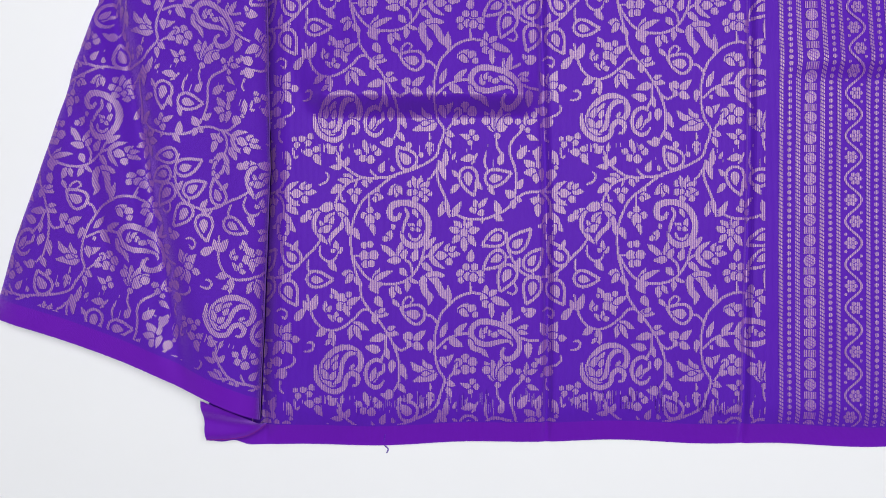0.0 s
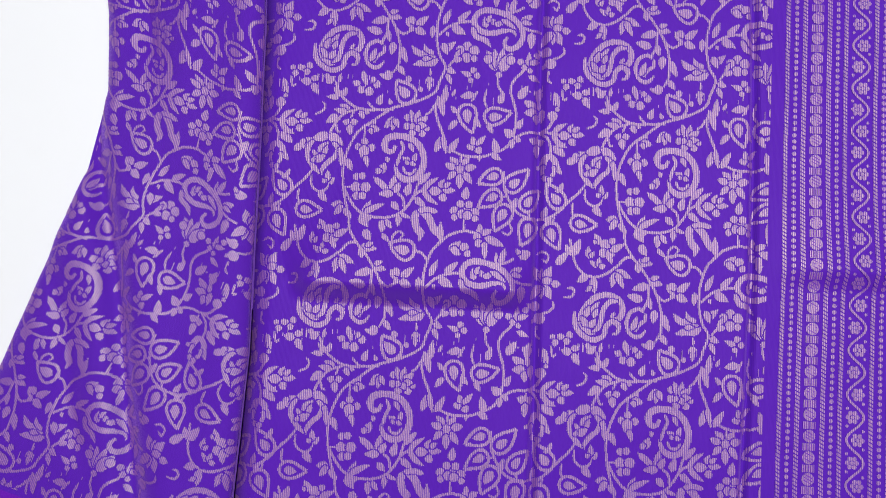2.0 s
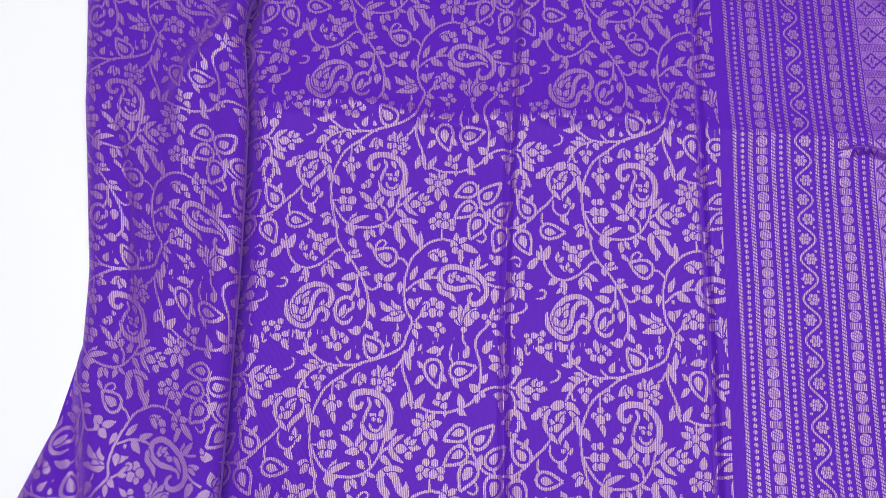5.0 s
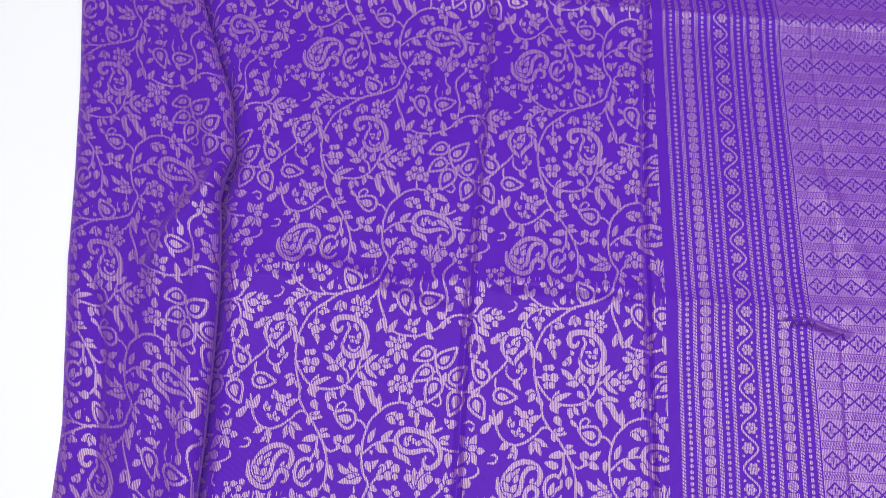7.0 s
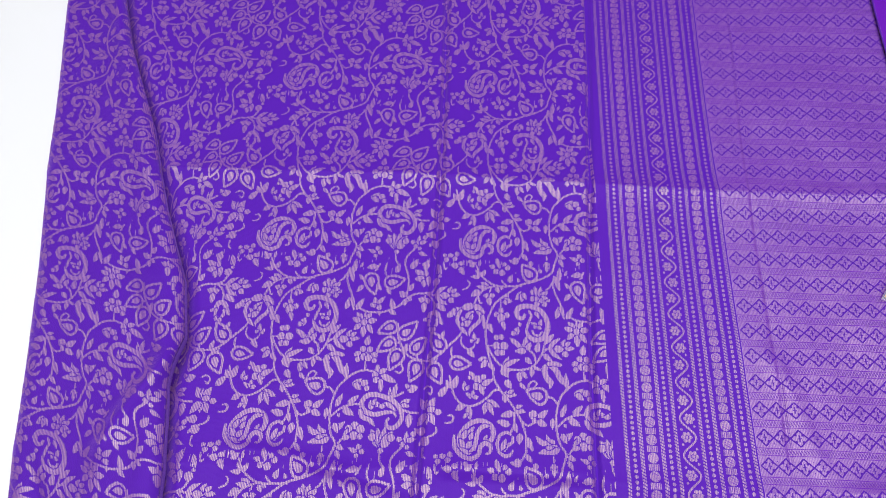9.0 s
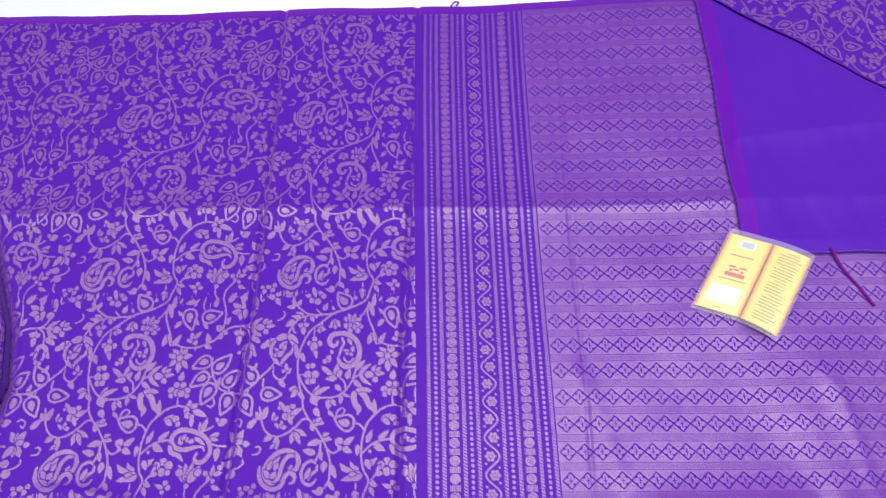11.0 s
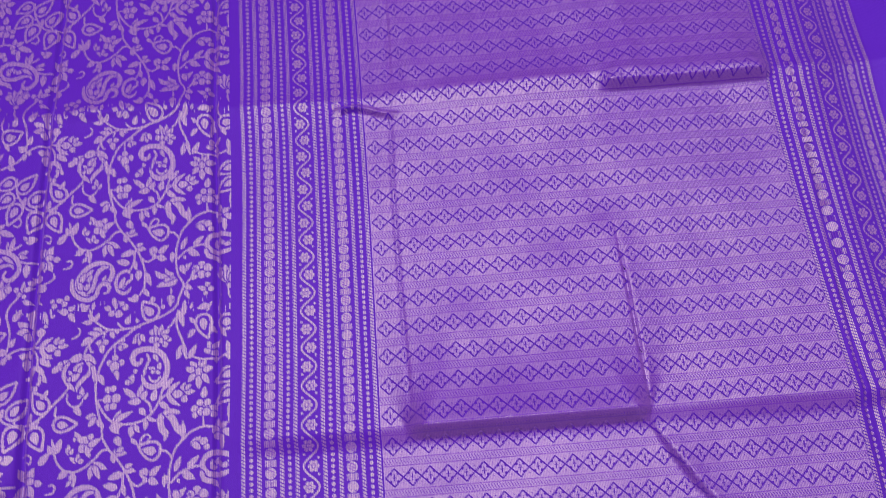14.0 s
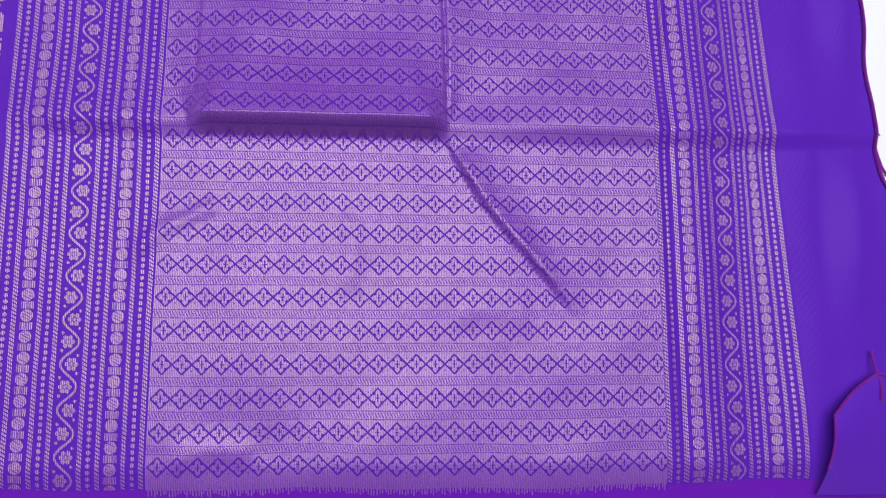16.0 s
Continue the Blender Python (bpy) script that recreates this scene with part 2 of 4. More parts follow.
    z = z + 0.0016 * np.sin(26 * x + 1.0) * np.exp(-np.maximum(y - Y_LOW, 0) / 0.02)
    edge = x - np.interp(y, EDGE_Y, EDGE_X)
    swell = 0.55 + 0.45 * np.sin(9 * y + 0.8) * np.sin(21 * y + 2.0)
    z = z + 0.0040 * swell * np.exp(-((edge - 0.010) / 0.030) ** 2) * step(-0.13, -0.05, y)
    z = z - (0.0095 + 0.0040 * swell) * (1 - step(-0.015, 0.008, edge))
    rim = np.minimum(np.minimum(y - Y_LOW, Y_HIGH + 0.012 - y), X_END + 0.03 - x)
    z = z * (0.22 + 0.78 * step(-0.006, 0.030, rim))
    return np.maximum(z, 0.0010)


def drift(x, y):
    """The warp lines bend a little to the side."""
    return -0.013 * step(0.30, 0.98, y) * step(0.0, 0.24, x) * (1 - step(0.4, 0.7, x)) - 0.013 * step(0.05, 0.45, y) * step(0.6, 0.76, x) - 0.011 * step(-0.12, 0.12, y) * step(0.815, 0.87, x) * (1 - 0.75 * step(0.875, 0.935, x))


def edge_wave(y, x):
    return 0.0016 * np.sin(17 * x) + 0.0008 * np.sin(53 * x + 1)


def lay_main(u, v):
    """The spread layer: from the cloth's own metres to the room."""
    x = u + drift(u, v)
    x = np.where(x < -0.15, -0.15 + (x + 0.15) * np.minimum(0.17 + 0.83 * step(0.02, 0.15, v), (np.interp(v, OUT_Y, OUT_X) + 0.185) / -0.195), x)
    x = x + 0.040 * (1 - step(0.03, 0.10, v)) * np.clip((u - 0.89) / 0.055, 0, 1)
    y = v + edge_wave(v, u) * (step(0.85, 1.0, v) + 1 - step(-0.15, -0.05, v)) + 0.012 * step(0.3, 0.6, u) * step(0.9, 1.0, v)
    y = y - 0.005 * step(0.25, 0.40, u) * (1 - step(-0.13, 0.05, v))
    return np.stack([x, y, height_of(x, y)], -1)


def lay_flap_sv(s, w):
    """The gathered layer: s runs from its folded edge to the outer one, w from the lower selvage to the upper."""
    low = -0.137 + 0.078 * s + 0.007 * np.sin(np.pi * s)
    y = low + (0.993 - low) * w
    right, left = np.interp(y, EDGE_Y, EDGE_X), np.interp(y, OUT_Y, OUT_X)
    x = right + (left - right) * s - 0.007 * np.clip(1 - s / 0.04, 0, 1) ** 2
    round_in = np.sqrt(np.clip(1 - (1 - np.clip(s / 0.17, 0, 1)) ** 2, 0, 1))
    round_out = np.sqrt(np.clip(1 - (1 - np.clip((1 - s) / 0.12, 0, 1)) ** 2, 0, 1))
    z = 0.004 + 0.0275 * round_in * (0.5 + 0.5 * np.exp(-s / 0.30)) * (1 - 0.4 * s) + 0.004 * round_in * (1 - s)
    z = z * (0.12 + 0.88 * round_out) + ripples(x + 3, y) * 1.4
    z = z - line_dent(x, y, -0.270, 0.23, -0.195, -0.09, 0.0095, 0.0110) + line_dent(x, y, -0.238, 0.20, -0.168, -0.10, 0.018, 0.0050)
    z = z - line_dent(x, y, -0.255, 0.42, -0.215, 0.26, 0.007, 0.0042) + line_dent(x, y, -0.20, 0.47, -0.19, 0.20, 0.016, 0.0030)
    z = z - line_dent(x, y, -0.290, 0.12, -0.245, -0.03, 0.010, 0.0030)
    z = z + 0.0040 * ridge(y - 0.440, 0.04) + 0.0035 * ridge(y - 0.715, 0.04) + 0.002 * ridge(y - 0.13, 0.03)
    z = z + line_dent(x, y, -0.20, 0.43, -0.150, 0.54, 0.010, 0.0070) - line_dent(x, y, -0.23, 0.62, -0.165, 0.50, 0.012, 0.0030)
    return np.stack([x, y, np.maximum(z, 0.0014)], -1)


def flap_s(u, v):
    """Where a place of the weave lies on the gathered layer; its lines lean with the outer edge."""
    w = (v + 0.0105 - Y_LOW) / (Y_HIGH - Y_LOW)
    s = np.full_like(u, 0.5)
    for _ in range(5):
        low = -0.137 + 0.078 * s + 0.007 * np.sin(np.pi * s)
        y = low + (0.993 - low) * w
        right, left = np.interp(y, EDGE_Y, EDGE_X), np.interp(y, OUT_Y, OUT_X)
        s = np.clip((right - left - (u + 0.269)) / (right - left), 0.0, 1.0)
    return s, w


def lay_flap(u, v):
    s, w = flap_s(u, v)
    return lay_flap_sv(np.clip(s, 0.004, 0.985), w)


def lay_corner(u, v):
    """The brocade corner that lies turned over on the plain end."""
    z = lay_turned(u, v)[..., 2] + 0.0022 + 0.0015 * np.sin(20 * u + 9 * v)
    return np.stack([u, v, z + 0 * u], -1)


def normals_of(lay, u, v, e=0.0005):
    a = lay(u + e, v) - lay(u - e, v)
    b = lay(u, v + e) - lay(u, v - e)
    n = np.cross(a, b)
    ln = np.linalg.norm(n, axis=-1, keepdims=True)
    n = np.where(ln > 1e-12, n / np.maximum(ln, 1e-12), np.array([0, 0, 1.0]))
    return np.where(n[..., 2:3] < 0, -n, n)


def build(name, uv, faces, lay, mat, parent, lift=0.0, label="", kind="", normals=True):
    """One mesh laid on the cloth's form, with the cloth's own metres as its UV map."""
    uv = np.asarray(uv, float)
    p = lay(uv[:, 0], uv[:, 1])
    n = normals_of(lay, uv[:, 0], uv[:, 1])
    p = p + n * (np.asarray(lift).reshape(-1, 1) if np.ndim(lift) else lift)
    if not isinstance(faces, np.ndarray):
        sizes = {len(q) for q in faces}
        faces = np.array(faces) if len(sizes) == 1 else faces
    first = np.array([q[:3] for q in faces])
    turn = np.cross(p[first[:, 1]] - p[first[:, 0]], p[first[:, 2]] - p[first[:, 0]])
    away = (turn * n[first[:, 0]]).sum(1) < 0
    faces = [q[::-1] if b else q for q, b in zip(faces.tolist() if isinstance(faces, np.ndarray) else faces, away)]
    me = bpy.data.meshes.new(name)
    me.from_pydata(p.tolist(), [], faces)
    layer = me.uv_layers.new(name="UVMap")
    idx = np.empty(len(me.loops), dtype=np.int32)
    me.loops.foreach_get("vertex_index", idx)
    layer.data.foreach_set("uv", uv[idx].astype(np.float32).ravel())
    me.polygons.foreach_set("use_smooth", np.ones(len(me.polygons), dtype=bool))
    me.materials.append(mat)
    if normals:
        me.normals_split_custom_set_from_vertices(n.tolist())
    ob = new(name, me)
    ob.parent = parent
    return tagged(ob, label, kind=kind)


def grid(u0, u1, v0, v1, cell=0.003):
    nu, nv = max(2, int(round((u1 - u0) / cell)) + 1), max(2, int(round((v1 - v0) / cell)) + 1)
    uu, vv = np.meshgrid(np.linspace(u0, u1, nu), np.linspace(v0, v1, nv))
    uv = np.stack([uu.ravel(), vv.ravel()], -1)
    i = np.arange(nu * nv).reshape(nv, nu)
    f = np.stack([i[:-1, :-1], i[:-1, 1:], i[1:, 1:], i[1:, :-1]], -1).reshape(-1, 4)
    return uv, f.tolist()


# ---- shapes of the woven pattern, in the cloth's metres ----


class Bag:
    def __init__(self):
        self.v, self.f, self.h, self.n = [], [], [], 0

    def add(self, shape, at=(0.0, 0.0)):
        for v, f in shape:
            self.v.append(v + np.array(at) + (np.random.rand(*v.shape) - 0.5) * 0.00014)
            h = np.full(len(v), 0.00028 + 0.00022 * random.random())
            if len(v) % 3 == 0 and tuple(f[0]) == (0, 1, 4, 3):
                h[1::3] += np.minimum(0.16 * np.linalg.norm(v[1::3] - v[0::3], axis=1), 0.0004)
            elif len(f[0]) == 3:
                h[0] += min(0.16 * float(np.linalg.norm(v[1] - v[0])), 0.0004)
            self.h.append(h)
            self.f.extend([tuple(i + self.n for i in q) for q in f])
            self.n += len(v)

    def lay(self, name, lay, mat, parent, bounds, label="", kind="", keep=None, relief=False):
        if not self.v:
            return None
        v, h = np.concatenate(self.v), np.concatenate(self.h)
        u0, u1, v0, v1 = bounds
        inside = (v[:, 0] > u0) & (v[:, 0] < u1) & (v[:, 1] > v0) & (v[:, 1] < v1)
        if keep is not None:
            inside &= keep(v[:, 0], v[:, 1])
        faces = [q for q in self.f if any(inside[i] for i in q)]
        if not faces:
            return None
        used = sorted({i for q in faces for i in q})
        new_of = {o: k for k, o in enumerate(used)}
        v = v[used]
        v[:, 0], v[:, 1] = np.clip(v[:, 0], u0, u1), np.clip(v[:, 1], v0, v1)
        tris = []
        for q in faces:
            q = [new_of[i] for i in q]
            for t in ((q[0], q[1], q[2]), (q[0], q[2], q[3])) if len(q) == 4 else (q,):
                a, b, c = v[t[0]], v[t[1]], v[t[2]]
                if abs((b[0] - a[0]) * (c[1] - a[1]) - (b[1] - a[1]) * (c[0] - a[0])) > 4e-9:
                    tris.append(t)
        return build(name, v, tris, lay, mat, parent, h[used], label, kind, not relief) if tris else None


def smooth_line(points, every=0.0022):
    p = np.array(points, float)
    q = np.vstack([2 * p[0] - p[1], p, 2 * p[-1] - p[-2]])
    out = []
    for i in range(1, len(q) - 2):
        a, b, c, d = q[i - 1:i + 3]
        n = max(2, int(np.linalg.norm(c - b) / every) + 1)
        for t in np.linspace(0, 1, n, endpoint=False):
            out.append(0.5 * (2 * b + (c - a) * t + (2 * a - 5 * b + 4 * c - d) * t * t + (3 * b - a - 3 * c + d) * t ** 3))
    out.append(p[-1])
    return np.array(out)


def strip(mid, half):
    """A band along a line, with a half width for each of its points."""
    d = np.gradient(mid, axis=0)
    d = d / np.maximum(np.linalg.norm(d, axis=1, keepdims=True), 1e-9)
    side = np.stack([-d[:, 1], d[:, 0]], -1) * np.asarray(half).reshape(-1, 1)
    v = np.stack([mid + side, mid, mid - side], 1).reshape(-1, 2)
    f = []
    for i in range(len(mid) - 1):
        a = 3 * i
        f += [(a, a + 1, a + 4, a + 3), (a + 1, a + 2, a + 5, a + 4)]
    return [(v, f)]


def leaf(x, y, angle, length, fat=0.36, curl=0.5):
    a = radians(angle)
    t = np.linspace(0, 1, 7)
    bend = curl * 0.35 * length * t * t
    mid = np.stack([t * length, bend], -1)
    half = length * fat * 0.5 * np.maximum(np.sin(np.pi * np.minimum(t ** 0.72, 1)), 0) ** 0.80 + length * 0.025
    c, s = math.cos(a), math.sin(a)
    mid = mid @ np.array([[c, s], [-s, c]]) + np.array([x, y])
    return strip(mid, half)


def disc(x, y, r, n=8):
    t = np.linspace(0, 2 * np.pi, n, endpoint=False)
    v = np.vstack([[x, y], np.stack([x + r * np.cos(t), y + r * np.sin(t)], -1)])
    return [(v, [(0, 1 + i, 1 + (i + 1) % n) for i in range(n)])]


# ---- one repeat of the brocade ----
TX, TY = 0.2010, 0.1886
NX, NY = 304, 286
CX, CY = TX / NX, TY / NY


def on_cloth(shape):
    """From steps (476 by 440 to the repeat, y upwards) to the cloth's metres."""
    return [(np.stack([(v[:, 0] - 820) * TX / 476 + 0.0130, 0.0020 + (v[:, 1] + 415) * TY / 440], -1), f) for v, f in shape]


def line(w, *points, first=0.5, last=0.4):
    """A swelling stroke of width w through points, y downwards."""
    mid = smooth_line([(a, -b) for a, b in points], 4.0)
    t = np.linspace(0, 1, len(mid))
    return strip(mid, 0.5 * w * np.minimum(1, np.minimum(first + 4 * t, last + 4 * (1 - t))))


def petals(*rows):
    """Leaves and petals, each from its foot to its tip, with its width and its bend."""
    out = []
    for x0, y0, x1, y1, w, *bend in rows:
        n = math.hypot(x1 - x0, y1 - y0)
        curl = bend[0] if bend else 0.0
        turn = math.degrees(math.atan(0.35 * curl))
        out += leaf(x0, -y0, math.degrees(math.atan2(y0 - y1, x1 - x0)) - turn, n, w / n, curl)
    return out


def balls(*rows):
    out = []
    for x, y, r in rows:
        out += disc(x, -y, r, 10)
    return out


def tear(bx, by, r, tx, ty, hook=1, ring=5.4):
    """A teardrop: a ring drawn out to a hooked tip, with a solid heart."""
    far = math.hypot(tx - bx, ty - by)
    size = far + r
    c, s = (tx - bx) / far, -(ty - by) / far
    th = np.linspace(0, 2 * np.pi, 26)
    px = size * 0.5 * (np.cos(th) - 1) + far
    py = 1.25 * r * np.sin(th) * np.sin(th / 2) ** 1.1 + hook * 0.12 * size * (0.5 + 0.5 * np.cos(th)) ** 4
    mid = np.stack([bx + px * c - py * s, -by + px * s + py * c], -1)
    foot, tip = -0.55 * r, 0.95 * r
    heart = petals((bx + foot * c, by - foot * s, bx + tip * c, by - tip * s, 0.88 * r, 0.3 * hook))
    return strip(mid, np.full(len(mid), 0.5 * ring)) + heart


def spiral_paisley():
    out = line(11.5, (705, 376), (700, 386), (690, 386), (685, 376), (690, 364), (706, 359), (726, 361), (744, 372), (754, 392), (753, 414), (742, 430), (724, 434), (710, 424), (706, 408))
    out += line(6, (712, 368), (718, 380), (712, 396), (708, 412)) + line(5, (719, 412), (724, 422), (734, 424), (743, 414))
    return out + petals((727, 370, 737, 386, 8), (736, 404, 741, 387, 9), (731, 402, 717, 396, 9), (731, 405, 742, 408, 8), (729, 408, 722, 402, 7))


def seated_paisley():
    out = line(10, (622, 642), (616, 648), (622, 654), (631, 648), (634, 632), (625, 618), (605, 612), (583, 620), (568, 638), (562, 656), (566, 667), (580, 677), (594, 671), (600, 660))
    out += line(8.5, (626, 622), (611, 624), (601, 638), (598, 654), (594, 668), (584, 676))
    out += line(9, (552, 643), (555, 668), (570, 684), (588, 689), (603, 681), (607, 666), (616, 657), (628, 662), (627, 675), (618, 678))
    return out + petals((580, 642, 594, 624, 8), (570, 652, 578, 632, 10), (584, 652, 592, 636, 9), (575, 668, 564, 650, 11), (578, 668, 590, 654, 11))


def lying_paisley():
    out = line(10, (890, 614), (885, 626), (893, 635), (907, 631), (917, 614), (912, 595), (897, 580), (874, 571), (850, 568), (835, 576), (830, 590), (840, 604), (860, 609), (882, 604), (898, 603), (905, 612))
    out += line(9.5, (827, 599), (834, 615), (850, 621), (862, 633), last=0.1)
    return out + petals((852, 600, 848, 580, 11), (853, 590, 860, 576, 8), (866, 594, 862, 582, 9), (866, 594, 884, 588, 9), (878, 583, 904, 600, 8, -0.3))


def ring_paisley():
    out = line(7, (673, 640), (662, 633), (648, 640), (642, 656), (646, 672), (656, 680), (668, 678), (675, 668))
    return out + line(6.5, (674, 640), (674, 652), (663, 660), (657, 672)) + petals((651, 670, 660, 646, 10))


def peony():
    out = petals((588, 362, 556, 374, 15, 0.2), (587, 362, 613, 380, 15, -0.2), (558, 370, 543, 388, 16), (546, 372, 536, 384, 8))
    out += line(8.5, (561, 374), (553, 386), (552, 402), (562, 418), (576, 431)) + line(8.5, (594, 376), (604, 386), (599, 401), (587, 412), (579, 424), (580, 434), last=0.15)
    return out + line(9, (607, 384), (611, 400), (612, 416), last=0.1) + petals((570, 393, 588, 376, 13), (580, 398, 586, 382, 8), (568, 402, 561, 390, 8), (565, 410, 583, 398, 12), (561, 412, 564, 402, 7))


def star_flower():
    return balls((818, 412, 9)) + petals((814, 404, 800, 391, 12), (822, 404, 834, 391, 12), (810, 410, 791, 403, 12), (826, 410, 847, 405, 12), (811, 416, 797, 430, 11), (818, 420, 819, 446, 13), (825, 416, 840, 436, 11))


def large_star():
    return petals((968, 594, 953, 571, 15), (969, 592, 969, 573, 9), (973, 592, 985, 569, 14), (971, 598, 986, 590, 14), (986, 598, 1002, 598, 13), (973, 602, 987, 624, 15), (970, 602, 970, 624, 10), (967, 601, 951, 627, 14))


def side_lotus(x, y, tall=1.0):
    out = line(9.5, (x + 2, y - 22 * tall), (x - 15, y - 12), (x - 21, y), (x - 14, y + 12), (x + 3, y + 21 * tall), first=0.15, last=0.15)
    return out + petals((x - 13, y, x + 9, y, 15), (x + 6, y - 6, x + 12, y - 21, 13), (x + 10, y - 3, x + 32, y - 3, 11), (x + 7, y + 5, x + 16, y + 17, 13), (x + 11, y - 8, x + 24, y - 16, 9))


def upright_lotus():
    out = petals((875, 676, 855, 640, 17, 0.3), (876, 674, 868, 636, 13), (879, 674, 884, 634, 14), (881, 676, 900, 642, 17, -0.3))
    return out + balls((878, 682, 6), (858, 655, 8), (898, 655, 8))


def grape_flower():
    return balls((722, 326, 6), (722, 341, 6.5), (732, 352, 6.5), (749, 352, 6.5), (757, 343, 5)) + petals((738, 336, 726, 312, 12), (738, 336, 742, 312, 12), (740, 336, 757, 322, 12), (740, 338, 757, 338, 11), (736, 338, 744, 350, 10), (734, 336, 728, 346, 9))


def six_balls():
    return balls((640, 433, 6.5), (650, 432, 6.5), (640, 452, 9), (657, 451, 9), (642, 467, 7), (652, 466, 7))


def tall_flower():
    return petals((828, 464, 832, 442, 13), (830, 487, 822, 470, 12), (832, 487, 838, 470, 12)) + balls((822, 472, 7), (837, 472, 7), (812, 484, 8), (813, 495, 6), (847, 485, 8), (848, 496, 6), (825, 489, 8), (835, 491, 8))


def bell():
    return line(11, (950, 402), (961, 398), (965, 386), (973, 381), (982, 388), (986, 399), (994, 410)) + line(7, (964, 396), (962, 408), (966, 418)) + line(7, (980, 396), (981, 408), (976, 418)) + balls((966, 419, 5), (975, 421, 5))


def berry():
    return balls((650, 372, 6.5), (639, 381, 6), (663, 382, 6.5)) + petals((650, 378, 650, 404, 17), (652, 396, 658, 416, 9, -0.4))


def split_lotus():
    return line(11, (700, 458), (686, 446), (670, 433), first=0.9, last=0.1) + petals((702, 456, 706, 428, 12), (707, 458, 716, 440, 11), (706, 460, 680, 462, 12, 0.3))


def nodding_tulip():
    return line(13, (752, 487), (745, 498), (749, 516), (757, 526), (754, 540), last=0.1) + line(13, (754, 486), (768, 497), (777, 514), (790, 532), last=0.1) + line(9, (750, 487), (766, 484), (784, 488), last=0.2)


def horned_tulip():
    return line(11, (722, 638), (734, 650), (752, 652), (766, 658), first=0.1) + line(11, (726, 672), (742, 668), (758, 668), (770, 660), first=0.1) + line(8, (743, 634), (749, 644), (762, 650), first=0.1) + petals((742, 660, 758, 659, 8))


def tailed_clover():
    return balls((600, 527, 9), (597, 541, 8), (610, 541, 8), (612, 520, 6)) + petals((608, 537, 633, 524, 11, 0.3))


def winged_clover():
    return petals((858, 522, 857, 504, 11), (862, 524, 877, 512, 12), (866, 527, 899, 541, 12, -0.3)) + balls((853, 527, 7), (856, 537, 7), (866, 541, 6))


def bud_flower():
    return petals((948, 300, 924, 285, 14), (948, 305, 925, 307, 14), (947, 308, 947, 326, 12), (953, 300, 948, 280, 9), (957, 298, 957, 322, 10))


def ball_flower():
    return balls((820, 633, 8), (833, 641, 9), (808, 641, 8), (820, 654, 9), (833, 655, 6)) + petals((800, 658, 806, 640, 7), (812, 656, 796, 662, 9))


def branched_balls():
    return balls((915, 657, 6), (923, 667, 6), (932, 672, 5), (943, 645, 6)) + petals((928, 664, 930, 640, 9), (930, 660, 949, 654, 9), (930, 682, 951, 690, 9))


PATHS = (
    ((775, 258), (768, 277), (752, 289), (722, 302), (694, 311), (664, 333), (640, 352), (627, 374), (618, 400), (616, 428), (618, 452), (624, 478), (632, 502), (635, 524), (648, 546), (664, 564), (678, 584), (691, 606), (701, 636), (702, 664), (700, 674), (692, 688)),
    ((698, 312), (666, 315), (636, 314), (617, 304), (603, 292)), ((634, 316), (612, 324), (597, 341), (588, 360)),
    ((619, 452), (630, 472), (646, 491), (664, 500), (690, 502), (714, 496), (731, 480), (741, 463), (752, 453), (764, 452)),
    ((741, 463), (746, 445), (751, 428)), ((712, 458), (723, 468), (726, 484)), ((648, 546), (636, 548), (622, 562), (604, 576), (584, 583), (564, 578), (550, 562), (543, 540), (538, 520)),
    ((678, 590), (678, 614), (669, 636)), ((692, 608), (705, 617), (720, 611)), ((750, 556), (762, 560), (771, 572)),
    ((775, 698), (783, 672), (772, 652), (766, 624), (766, 594), (774, 562), (784, 546), (806, 526), (830, 518), (852, 520)), ((769, 616), (790, 598), (815, 590), (834, 590)),
    ((976, 318), (968, 332), (955, 339), (930, 342), (912, 352), (895, 370), (874, 381), (852, 388), (822, 387), (803, 379)), ((908, 350), (912, 322), (909, 298), (900, 270), (904, 252), (918, 236), (924, 226)),
    ((955, 340), (968, 350), (974, 366), (973, 382)), ((955, 339), (972, 340), (990, 343)), ((894, 424), (897, 442), (906, 462), (922, 482), (946, 490), (972, 488), (992, 475), (1011, 455), (1030, 436), (1038, 424)),
    ((914, 596), (935, 602), (952, 602)), ((890, 572), (904, 568), (918, 560)), ((774, 284), (770, 308), (776, 330), (784, 348), (788, 366)),
)
